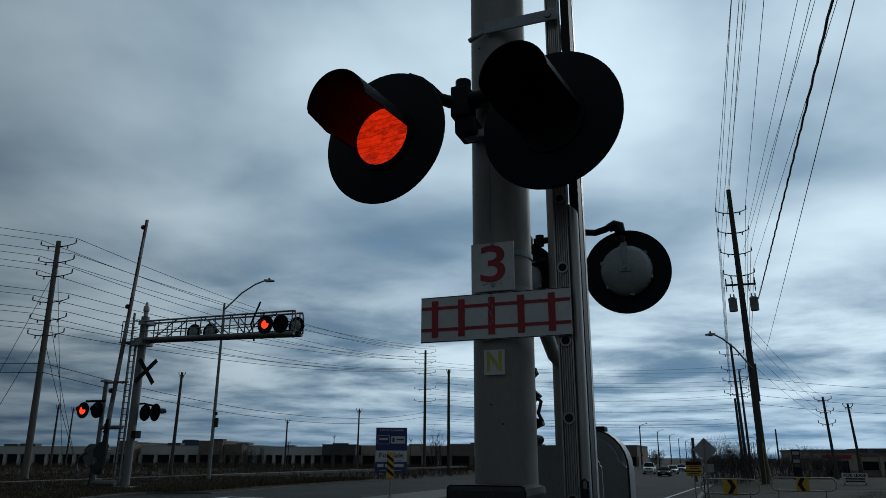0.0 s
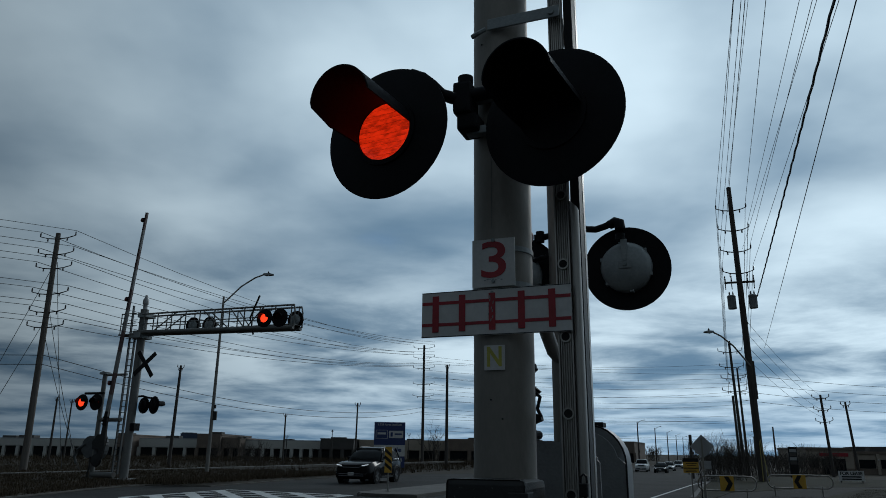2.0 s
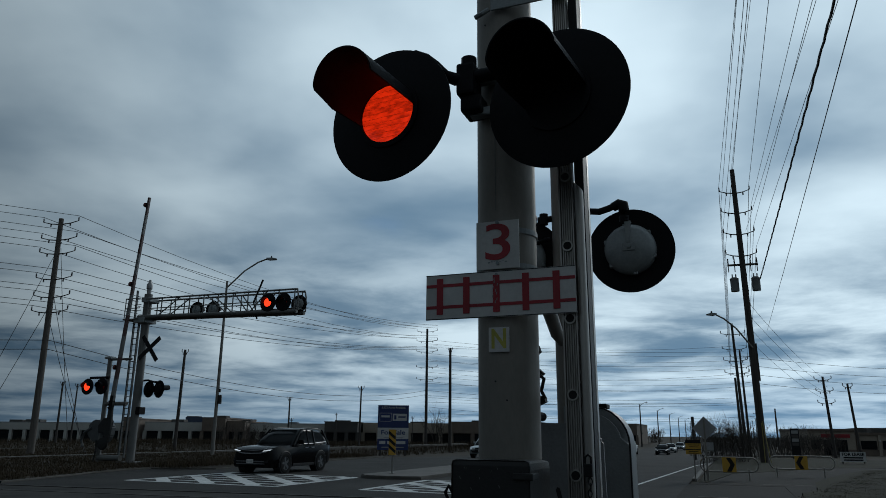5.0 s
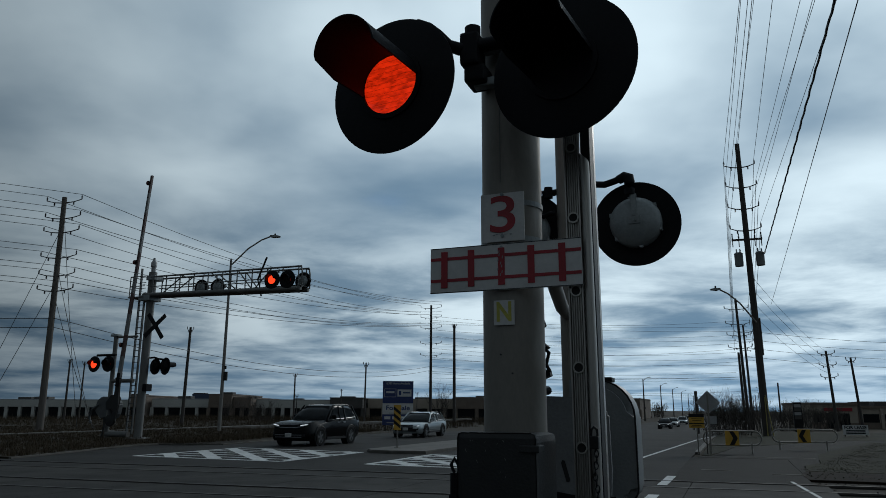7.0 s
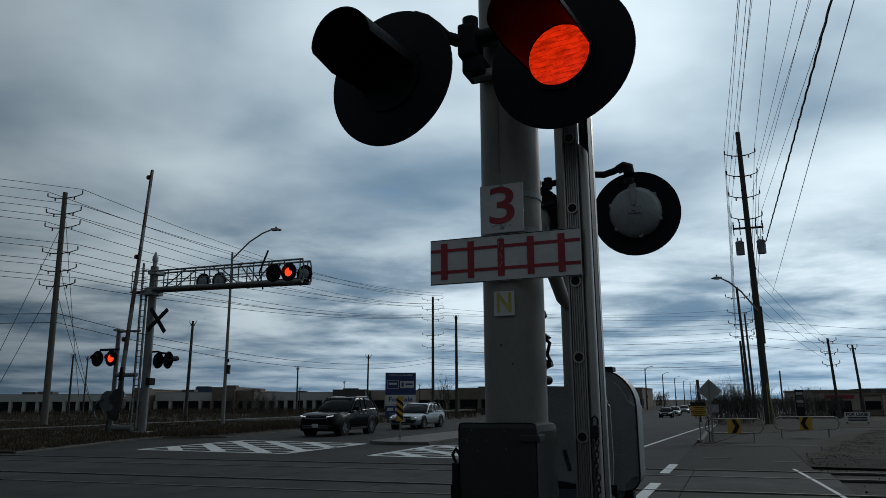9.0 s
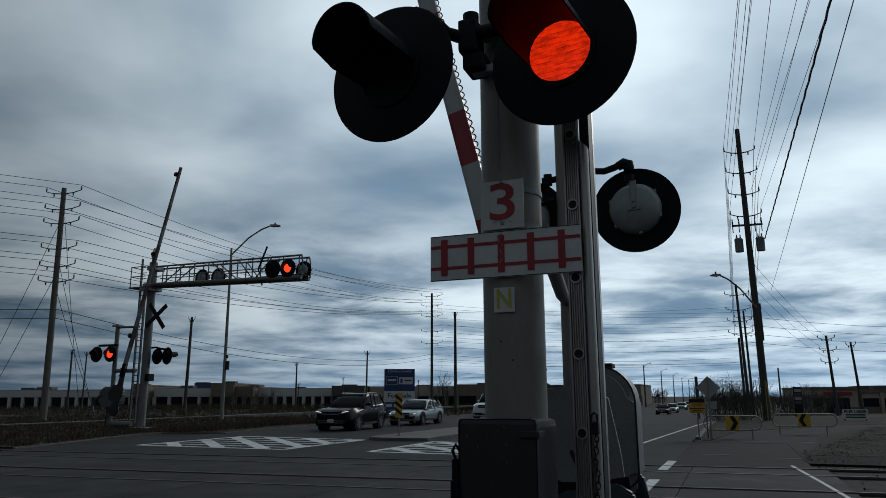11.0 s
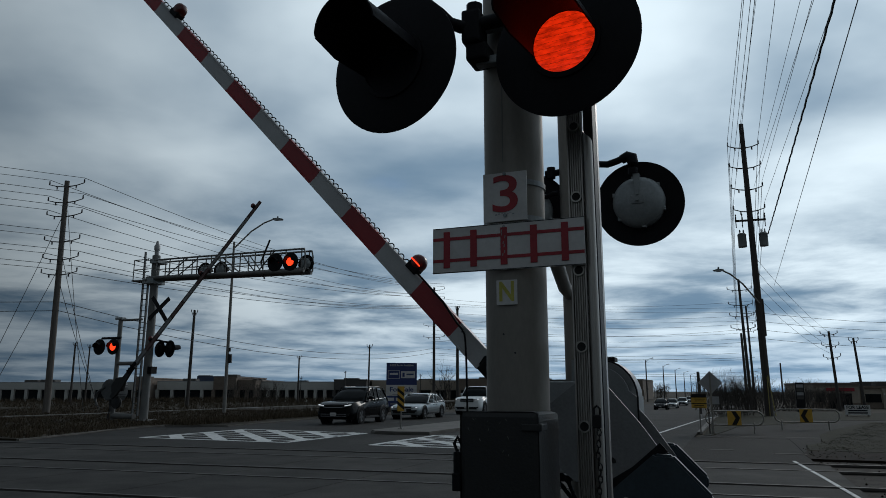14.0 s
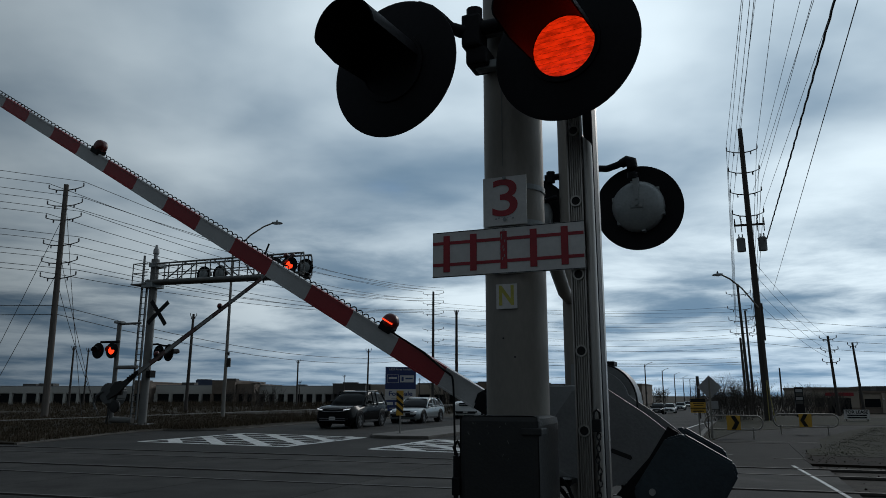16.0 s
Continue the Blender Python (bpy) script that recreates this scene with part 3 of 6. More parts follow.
def light_unit(parent, x, y, z, lit, R=0.312, rl=0.135, hood=0.385, back=True, face=1, lens_mat="red_signal", strips=11, yaw=0.0, pitch=0.0, cast="cast_grey"):
    """One flashing light facing -y of its parent (face=1) or +y (face=-1), as a part with sub-parts."""
    m = pose(x, y, z, pitch, 0, yaw if face == 1 else 180 + yaw)
    bm = bmesh.new()
    lathe(bm, [(rl, 0.012), (R - 0.02, 0.006), (R, 0.0), (R, -0.006), (R - 0.02, -0.004), (rl, 0.0)], FACE, 56)
    disc = part("background_disc", bm, "black", parent, "matt black round background", smooth=True)
    disc.matrix_local = m
    bm = bmesh.new()
    hood_mesh(bm, rl * 1.04, hood)
    part("visor", bm, "black", disc, "long black visor", smooth=True)
    bm = bmesh.new()
    lathe(bm, [(rl + .004, -.002), (rl * .7, -.012), (0, -.016)], FACE, 40)
    part("lens", bm, "lens_off", disc, "dark red lens", smooth=True)
    if lit:
        n = strips
        h = 1.96 * rl / n
        for i in range(n):
            zz = -rl * .98 + (i + .5) * h
            w = math.sqrt(max(0.0, (rl * .985) ** 2 - zz * zz)) if n > 1 else rl
            bm = bmesh.new()
            if n > 1:
                k = 10
                hh = h * .484
                ws = [math.sqrt(max(1e-5, (rl * .985) ** 2 - (zz + o) ** 2)) for o in (hh, 0, -hh)]
                top, mid, low = ([bm.verts.new((-u + 2 * u * q / k, yy, o)) for q in range(k + 1)] for u, yy, o in zip(ws, (-.002, -.0026, -.002), (hh, 0, -hh)))
                wm = max(ws)
                bk = [bm.verts.new((x, .004, z)) for x, z in ((-wm, -hh), (wm, -hh), (wm, 0), (wm, hh), (-wm, hh), (-wm, 0))]
                for q in range(k):
                    bm.faces.new((mid[q], mid[q + 1], top[q + 1], top[q]))
                    bm.faces.new((low[q], low[q + 1], mid[q + 1], mid[q]))
                f = bm.faces.new(bk[::-1])
                f.material_index = 1
                for ring_ in ([bk[0], bk[1]] + low[::-1], [bk[4]] + top + [bk[3]], [bk[0], low[0], mid[0], bk[5]], [bk[5], mid[0], top[0], bk[4]], [bk[1], bk[2], mid[-1], low[-1]], [bk[2], bk[3], top[-1], mid[-1]]):
                    bm.faces.new(ring_).material_index = 1
            else:
                lathe(bm, [(rl, 0), (rl * .8, .02), (0, .03)], FACE, 24)
                lathe(bm, [(rl, 0), (0, -.001)], FACE, 24, mi=1)
            o = part("lamp_strip" if n > 1 else "lamp_disc", bm, [lens_mat, "black"], disc, "glowing red lamp element")
            FLASH.append((o, (0, -.012 if n > 1 else -.03, zz if n > 1 else 0), lit))
    bm = bmesh.new()
    lathe(bm, [(rl + 0.022, 0.014), (rl + 0.022, 0.022), (rl, 0.024), (rl - .002, 0.014)], FACE, 40)
    part("bezel", bm, "black", disc, smooth=True)
    if back:
        B = Matrix.Rotation(radians(-90), 4, "X")
        bm = bmesh.new()
        k = rl / 0.15
        lathe(bm, [(0.196 * k, 0.004), (0.196 * k, 0.05), (0.182 * k, 0.075), (0.150 * k, 0.10), (0.07 * k, 0.118), (0, 0.122)], B, 40)
        hous = part("housing", bm, cast, disc, "cast rear housing", smooth=True)
        bm = bmesh.new()
        prism(bm, [(-.010, .03), (.010, .03), (.022, .2 * k), (-.022, .2 * k)], 0.095, 0.135)
        box(bm, -.045, .045, .10, .128, -.03, .03, .006)
        rod(bm, (0, .12, 0), (0, .142, 0), .014, seg=10)
        part("hinge_plate", bm, cast, hous)
        for ang in range(20, 380, 60):
            xx, zz = .19 * k * math.cos(radians(ang)), .19 * k * math.sin(radians(ang))
            bm = bmesh.new()
            box(bm, xx - .014, xx + .014, .015, .06, zz - .014, zz + .014, .003)
            part("latch", bm, cast, hous)
    return disc


def build_main_mast():
    m = road_pose(3.09, -0.90)
    t = thing("signal_mast", m, "thick grey steel crossing mast with ladder and red flashing lights", "signal mast")
    bm = bmesh.new()
    rod(bm, (0, 0, 0), (0, 0, 8.4), 0.137, 0.137, 48)
    part("mast", bm, "galv", t, smooth=True)
    bm = bmesh.new()
    box(bm, -.26, .26, -.26, .26, 0, .04, .008)
    for sx in (-1, 1):
        for sy in (-1, 1):
            rod(bm, (sx * .2, sy * .2, .04), (sx * .2, sy * .2, .10), .022, seg=8)
            prism(bm, [(sx * .13, .04), (sx * .24, .04), (sx * .13, .26)], -.006, .006)
    part("base_plate", bm, "galv", t)
    bm = bmesh.new()
    for z in (2.29, 2.455):
        lathe(bm, [(.138, z - .012), (.143, z - .012), (.143, z + .012), (.138, z + .012)], None, 40)
    part("strap_band", bm, "cast_grey", t, "steel strap bands")
    for x, z in ((-.02, 1.78), (.03, 1.70), (-.06, 3.52)):
        bm = bmesh.new()
        y = -math.sqrt(.137 ** 2 - x * x)
        rod(bm, (x, y + .004, z), (x, y - .004, z), .0042, seg=8)
        part("screw", bm, "dark_box", t)
    bm = bmesh.new()
    rod(bm, (-.012, -.1372, 2.55), (-.012, -.1372, 3.0), .0022, seg=6)
    part("weld_seam", bm, "galv_old", t, "thin weld seam")
    # signs
    s = part("track_count_sign", box(bmesh.new(), -.10, .099, -.152, -.146, 2.273, 2.494), "sign_white", t, "white plate with a red number 3, worn")
    text_mesh("3", 0.235, "sign_red", s, pose(0.003, -.154, 2.388, 90, 0, 0), "number", .0012, .116, .002)
    for x, z in ((0, 2.487), (0, 2.297), (-.005, 2.245), (-.005, 2.09)):
        bm = bmesh.new()
        rod(bm, (x, -.150, z), (x, -.162, z), .008, seg=8)
        part("bolt", bm, "cast_grey", s)
    bm = bmesh.new()
    for i in range(7):
        box(bm, -.045 + .013 * i, -.036 + .013 * i, -.154, -.1525, 2.300 + .004 * (i % 3), 2.306 + .003 * (i % 2))
    tagged(part("worn_specks", bm, "cast_grey", s), kind="stuff")
    s = part("track_sign", box(bmesh.new(), -.34, .346, -.160, -.154, 2.056, 2.262, .0), "sign_white", t, "white board with a red railway track drawing")
    for z in (2.112, 2.210):
        part("red_line", box(bmesh.new(), -.338, .344, -.1625, -.160, z - .007, z + .007), "sign_red", s)
    for x in (-.272, -.145, -.005, .128, .263):
        part("red_bar", box(bmesh.new(), x - .015, x + .015, -.164, -.1605, 2.078, 2.243), "sign_red", s)
    bm = bmesh.new()
    for k in range(9):
        x, z = -.012 + .011 * math.sin(k * 2.3), 2.115 + .013 * k
        prism(bm, [(x, z), (x + .004, z + .002), (x + .005, z + .014), (x + .001, z + .011)], -.1652, -.1642)
    tagged(part("worn_specks", bm, "cast_grey", s), kind="stuff")
    for z, w in ((2.2595, .003), (2.0585, .003)):
        part("edge_strip", box(bmesh.new(), -.3405, .3465, -.1612, -.1602, z - w / 2, z + w / 2), "trim", s)
    s = part("letter_plate", box(bmesh.new(), -.046, .046, -.148, -.142, 1.905, 2.012), "sign_white", t, "small off-white sticker with a faded yellow letter N")
    text_mesh("N", 0.118, "yellow_faded", s, pose(0, -.149, 1.958, 90, 0, 0), "letter", .0008, .066, .003)
    # dark box at the foot
    bm = bmesh.new()
    box(bm, -.075, .215, -.50, -.145, .86, 1.462, .03)
    b = part("junction_box", bm, "dark_box", t, "dark weathered steel cabinet")
    bm = bmesh.new()
    box(bm, -.080, .222, -.512, -.49, .85, 1.468, .02)
    box(bm, .16, .236, -.524, -.44, 1.40, 1.425, .004)
    box(bm, .16, .236, -.524, -.44, 1.02, 1.045, .004)
    part("box_door", bm, "dark_box", b)
    rs = random.Random(4)
    bm = bmesh.new()
    for k in range(11):
        x, z = rs.uniform(-.06, .12), 1.445 - .16 * rs.random() ** 1.6
        l, g = rs.uniform(.003, .011), rs.uniform(-.9, .9)
        prism(bm, [(x, z), (x + l * math.sin(g), z - l), (x + l * math.sin(g) + .0012, z - l + .001), (x + .0015, z + .001)], -.5132, -.5125)
    tagged(part("scratches", bm, "galv_old", b, "pale scratches in the paint"), kind="stuff")
    bm = bmesh.new()
    rod(bm, (-.094, -.50, 1.22), (-.094, -.50, 1.32), .016, seg=10)
    tube(bm, [(-.094, -.50, 1.32), (-.107, -.50, 1.35), (-.094, -.50, 1.372), (-.078, -.50, 1.35)], .007, 8)
    box(bm, -.110, -.078, -.52, -.48, 1.18, 1.245, .006)
    part("padlock", bm, "black", b, "black hanging padlock")
    # crossarm and the two flashing lights that face the traffic
    bm = bmesh.new()
    box(bm, -.165, -.075, -.26, -.13, 3.10, 3.26, .015)
    rod(bm, (-.12, -.195, 3.26), (-.12, -.195, 3.31), .038, seg=12)
    box(bm, -.15, -.05, -.24, -.10, 3.02, 3.10, .012)
    part("arm_bracket", bm, "black", t, "black cast crossarm bracket")
    bm = bmesh.new()
    for z in (3.03, 3.20):
        box(bm, -.12, .16, -.19, -.14, z - .02, z + .02, .006)
    part("bracket_clamp", bm, "cast_grey", t)
    bm = bmesh.new()
    tube(bm, [(-.37, -.43, 3.14), (-.36, -.43, 3.19), (-.335, -.43, 3.228), (-.30, -.42, 3.243), (-.265, -.385, 3.238), (-.235, -.34, 3.218), (-.205, -.29, 3.188), (-.17, -.245, 3.186), (-.13, -.22, 3.195), (.15, -.21, 3.205), (.28, -.28, 3.21), (.34, -.38, 3.16)], [.026, .027, .027, .026, .026, .027, .028, .03, .033, .033, .03, .03], 12)
    part("crossarm", bm, "black", t, smooth=True)
    light_unit(t, -.402, -.471, 2.942, "a", rl=.138, hood=.375, yaw=-7.4)
    light_unit(t, .342, -.404, 2.931, "b", rl=.134, hood=.40, yaw=-8.6, pitch=-1)
    # ladder on the side of the mast
    for y in (-.12, .28):
        bm = bmesh.new()
        outline = [(.278, y - .012), (.284, y - .012)] + [q for k in range(5) for q in ((.286 + k * .0098, y), (.289 + k * .0098, y - .006), (.292 + k * .0098, y - .006), (.295 + k * .0098, y))] + [(.336, y - .012), (.342, y - .012), (.342, y + .03), (.278, y + .03)]
        slab(bm, outline, .3, 8.2)
        part("ladder_rail", bm, "alu", t, "ribbed aluminium ladder rail")
    bm = bmesh.new()
    ring = [[bm.verts.new((.364 + .021 * math.cos(k * math.pi / 10), -.112 - .026 * math.sin(k * math.pi / 10), z if z < 1 else z - .055 * (1 - k / 10) + .03)) for k in range(11)] for z in (.3, 2.625)]
    for k in range(10):
        bm.faces.new((ring[0][k], ring[0][k + 1], ring[1][k + 1], ring[1][k]))
    for r_ in ring:
        bm.faces.new(r_)
    bm.faces.new((ring[0][0], ring[0][10], ring[1][10], ring[1][0]))
    part("climbing_guard", bm, "alu", t, "bright rounded aluminium guard strip", smooth=True)
    bm = bmesh.new()
    box(bm, .348, .388, -.104, -.02, .3, 8.2, .003)
    part("rail_edge", bm, "trim", t)
    for i in range(24):
        z = .766 + .318 * i
        if z > 8:
            break
        bm = bmesh.new()
        lathe(bm, [(.0245, -.136), (.0245, .30), (.018, .30), (.018, -.136), (.0245, -.136)], pose(.311, 0, z, -90, 0, 0), 18)
        r = part("rung", bm, "alu", t)
        # dark disc standing for the shade inside the hollow rung
        bm = bmesh.new()
        lathe(bm, [(.0185, -.133), (0, -.133)], pose(.311, 0, z, -90, 0, 0), 18)
        part("bore_shade", bm, "dark_gap", r)
    for z in (3.60, 5.6):
        bm = bmesh.new()
        box(bm, -.02, .34, -.165, -.155, z - .03, z + .03, .004)
        tube(bm, [(-.03, -.16, z - .02), (-.06, -.17, z - .04), (-.1, -.16, z - .05)], .012, 8)
        rod(bm, (.30, -.175, z), (.30, -.15, z), .017, seg=8)
        part("ladder_bracket", bm, "cast_grey", t)
    # chain and lock on the ladder guard
    bm = bmesh.new()
    for i in range(16):
        c = Vector((.372 + .004 * math.sin(i), -.17, 1.405 - .022 * i))
        q = pose(c.x, c.y, c.z, 90 if i % 2 else 0, 90, 0)
        pts = [q @ Vector((.015 * math.cos(a * math.tau / 8), .008 * math.sin(a * math.tau / 8), 0)) for a in range(9)]
        tube(bm, pts, .0028, 5)
    part("chain", bm, "trim", t, "dark hanging chain")
    bm = bmesh.new()
    box(bm, .352, .387, -.185, -.155, 1.40, 1.45, .005)
    tube(bm, [(.357, -.17, 1.45), (.359, -.17, 1.475), (.370, -.17, 1.485), (.381, -.17, 1.475), (.382, -.17, 1.45)], .005, 6)
    part("lock", bm, "trim", t)
    return t


def gate_mechanism(parent, y0, z):
    """Housing and side plates of the gate drive, about x = 0."""
    bm = bmesh.new()
    out = [(.02, -.52)] + [(.36 + .09 * math.cos(k * math.pi / 12), -.43 + .09 * math.sin(k * math.pi / 12)) for k in range(-6, 1)] + [(.45, -.10)] + [(.21 + .24 * math.cos(k * math.pi / 16), -.015 + .235 * math.sin(k * math.pi / 16)) for k in range(0, 8)] + [(.04, .22)]
    prism(bm, [(x, zz + z) for x, zz in out], y0 + .12, y0 + .46)
    bmesh.ops.bevel(bm, geom=[e for e in bm.edges if abs(e.verts[0].co.y - e.verts[1].co.y) < 1e-4], offset=.045, segments=4, affect="EDGES")
    hs = part("housing", bm, "mech_grey", parent, "rounded pale grey cast drive housing", smooth=True)
    bm = bmesh.new()
    pts = [(x + (.006 if x > .2 else 0), y0 + .112, zz + z) for x, zz in out[1:-1]]
    tube(bm, pts, .006, 6)
    part("gasket", bm, "trim", hs)
    for x in (.18, .36):
        bm = bmesh.new()
        box(bm, x - .04, x + .04, y0 + .2, y0 + .3, 0, z - .50, .01)
        part("leg", bm, "black", hs)
    bm = bmesh.new()
    tube(bm, [(.16, y0 + .2, z + .25), (.17, y0 + .2, z + .29), (.21, y0 + .2, z + .29), (.25, y0 + .2, z + .24)], .012, 8)
    box(bm, .24, .32, y0 + .15, y0 + .28, z + .205, z + .235, .006)
    part("cable_gland", bm, "black", hs)
    return hs


def build_gate_mast():
    t = thing("gate_mast", road_pose(4.95, -1.04), "slim grey gate mast with rear-facing lights and barrier drive", "gate mast")
    bm = bmesh.new()
    rod(bm, (0, 0, 0), (0, 0, 4.3), .057, seg=24)
    part("mast", bm, "galv", t, smooth=True)
    bm = bmesh.new()
    tube(bm, [(.12, -1.75, 2.36), (.09, -.9, 2.33), (.01, -.25, 2.22), (0, 0, 2.20)], .045, 12)
    part("tie_tube", bm, "galv", t, smooth=True)
    hs = gate_mechanism(t, -.42, 1.52)
    bm = bmesh.new()
    box(bm, -.16, .16, -.46, -.40, 1.05, 1.60, .008)
    for x, z in ((.02, 1.36), (.02, 1.46), (-.1, 1.2)):
        rod(bm, (x, -.47, z), (x, -.46, z), .016, seg=8)
    part("mount_plate", bm, "mech_grey", t)
    bm = bmesh.new()
    for z in (.98, 1.12, 1.28):
        box(bm, -.1, .02, -.3, -.1, z, z + .04, .006)
    tube(bm, [(-.09, -.35, 1.02), (-.02, -.36, .96), (.05, -.3, .85), (.05, -.2, .5), (.05, -.2, 0.0)], .014, 8)
    tube(bm, [(-.05, -.35, 1.06), (.02, -.36, .98), (.08, -.3, .8), (.08, -.2, 0.0)], .012, 8)
    part("cables", bm, "black", t)
    # lights facing the other way
    bm = bmesh.new()
    tube(bm, [(.475, -.10, 3.0), (.475, -.10, 3.04)], .034, 12)
    tube(bm, [(.40, -.08, 3.118), (.445, -.09, 3.135), (.472, -.10, 3.12), (.478, -.10, 3.075), (.477, -.10, 3.02)], [.032, .036, .04, .037, .035], 12)
    tube(bm, [(.475, -.10, 3.02), (.478, -.10, 3.085), (.472, -.10, 3.12), (.44, -.09, 3.135), (.37, -.07, 3.115), (.30, -.05, 3.105), (.22, -.02, 3.125), (.15, 0, 3.12), (-.10, 0, 3.10), (-.16, -.01, 3.10)], .024, 12)
    rod(bm, (-.115, -.01, 3.06), (-.115, -.01, 3.14), .032, seg=10)
    tube(bm, [(-.06, -.06, 2.93), (-.10, -.07, 2.925), (-.16, -.05, 2.91), (-.27, -.02, 2.95)], .018, 8)
    part("crossarm", bm, "black", t, smooth=True)
    light_unit(t, .495, .02, 2.819, False, face=-1, R=.300)
    light_unit(t, -.288, .02, 2.815, False, face=-1, R=.300)
    return t


def gate_arm(name, length, w0, w1, lamps, label, stripe, scale=1.0, weights=True, off=-.37, paints=("arm_white", "arm_red")):
    """A striped arm along -x of its own space from the pivot at the origin; -z side carries it, weights on +x."""
    e = thing(name, Matrix(), label, "barrier arm")
    x0 = .55 * scale
    n = int((length - x0) / stripe)
    cuts = [x0 + (.12 if weights else 0)] + [x0 + i * stripe for i in range(1, n + 1)] + [length]
    for i, (a, b) in enumerate(zip(cuts, cuts[1:])):
        bm = bmesh.new()
        wa, wb = (w0 + (w1 - w0) * (v - x0) / (length - x0) for v in (a, b))
        prism(bm, [(-a, off - wa / 2), (-b, off - wb / 2), (-b, off + wb / 2), (-a, off + wa / 2)], -.02 * scale, .02 * scale)
        for s in (-1, 1):
            prism(bm, [(-a, off + s * wa / 2 - .006 * scale), (-b, off + s * wb / 2 - .006 * scale), (-b, off + s * wb / 2 + .006 * scale), (-a, off + s * wa / 2 + .006 * scale)], -.028 * scale, .028 * scale)
        part("stripe", bm, paints[i % 2], e, ("greyish white stripe", "dull red stripe")[i % 2])
    # socket
    bm = bmesh.new()
    box(bm, -x0 - .12 * scale, -x0 + .22 * scale, -.05 * scale, .05 * scale, off - w0 * .48, off + w0 * .48, .012 * scale)
    for k in range(3):
        rod(bm, (-x0 + (.02 + .08 * k) * scale, -.075 * scale, off + .03 * scale), (-x0 + (.02 + .08 * k) * scale, .075 * scale, off + .03 * scale), .016 * scale, seg=8)
    if weights:
        prism(bm, [(-.69, -.34), (-.64, -.26), (-.60, -.25), (-.57, -.29), (-.50, -.28), (-.46, -.24), (-.42, -.30), (-.34, -.32), (-.31, -.25), (-.28, -.245), (-.25, -.33), (-.14, -.34), (-.14, -.42), (-.40, -.45), (-.60, -.43), (-.68, -.40)], -.035, .035)
        tube(bm, [(-.47, -.045, -.28), (-.42, -.05, -.235), (-.35, -.05, -.26), (-.30, -.05, -.24)], .012, 6)
        for y in (-.2, .2):
            rod(bm, (-.2, y, -.33), (-.2, 0, -.33), .03, seg=10)
    part("socket", bm, "black", e, "dark bolted arm socket")
    # lamps and cable
    wtop = lambda v: off + (w0 + (w1 - w0) * (v - x0) / (length - x0)) / 2
    for v, lit in lamps:
        bm = bmesh.new()
        box(bm, -v - .05 * scale, -v + .05 * scale, -.045 * scale, .045 * scale, wtop(v) - .01, wtop(v) + .05 * scale, .01 * scale)
        lp = part("arm_lamp", bm, "black", e, "small lamp on the arm")
        bm = bmesh.new()
        lathe(bm, [(.055 * scale, -.03 * scale), (.060 * scale, -.018 * scale), (.060 * scale, .018 * scale), (.055 * scale, .03 * scale), (.035 * scale, .046 * scale), (0, .05 * scale)], pose(-v, 0, wtop(v) + .066 * scale, 90, 0, 0), 24)
        lathe(bm, [(.055 * scale, .03 * scale), (.035 * scale, .046 * scale), (0, .05 * scale)], pose(-v, 0, wtop(v) + .066 * scale, -90, 0, 0), 24)
        part("lens", bm, "lens_off", lp, "round red lens", smooth=True)
        if lit:
            bm = bmesh.new()
            box(bm, -v - .045 * scale, -v + .045 * scale, -.056 * scale, -.051 * scale, wtop(v) + .062 * scale, wtop(v) + .071 * scale)
            part("glow", bm, "red_far", lp)
    if scale == 1.0:
        bm = bmesh.new()
        pts = []
        v = x0 + .9
        k = 0
        while v < length - .15:
            ph = k * math.pi / 3
            pts.append((-v, .012 * math.cos(ph), wtop(v) + .016 + .012 * math.sin(ph)))
            v += .0095
            k += 1
        tube(bm, pts, .0045, 4)
        part("coiled_cable", bm, "black", e, "black coiled cable along the arm")
        bm = bmesh.new()
        tube(bm, [(-x0 - .9, 0, wtop(x0 + .9) + .01), (-x0 - .6, -.04, off + .075), (-x0 - .42, -.055, off + .05), (-x0 - .36, -.05, off + .045)], .008, 6)
        part("feed_cable", bm, "black", e)
    # lever arms and counterweight
    s = scale
    if weights:
        for y in (-.24, .22):
            bm = bmesh.new()
            prism(bm, [(-.16, off + .03), (-.02, -.43), (.28, -.40), (.44, -.20), (.58, -.05), (.56, .06), (.30, .10), (-.02, .12), (-.12, .02)], y - .012, y + .012)
            bmesh.ops.bevel(bm, geom=[e_ for e_ in bm.edges if abs(e_.verts[0].co.y - e_.verts[1].co.y) > .01], offset=.015, segments=2, affect="EDGES")
            part("lever", bm, "lever_grey", e, "grey steel lever plate")
        bm = bmesh.new()
        prism(bm, [(.36, -.37), (.455, -.36), (.515, .03), (.50, .10), (.43, .105), (.42, -.10)], -.262, -.2535)
        part("weight_bracket", bm, "black", e, "black weight bracket")
        # thin dark plate painted as the shade of the lever's slot
        bm = bmesh.new()
        prism(bm, [(.22, -.175), (.235, -.185), (.34, -.165), (.345, -.15), (.33, -.142), (.225, -.162)], -.2555, -.2525)
        part("slot_shade", bm, "dark_gap", e)
        for y in (-.34, .26):
            bm = bmesh.new()
            k = 1 if y < 0 else .93
            prism(bm, [(x * k, z * k) for x, z in ((.43, -.28), (.47, -.33), (.79, -.35), (.85, -.29), (.85, .065), (.80, .115), (.52, .115), (.45, .045))], y, y + .07)
            bmesh.ops.bevel(bm, geom=bm.edges[:], offset=.012, segments=2, affect="EDGES")
            wt = part("counterweight", bm, "bluegrey", e, "blue-grey cast counterweight plate")
            bm = bmesh.new()
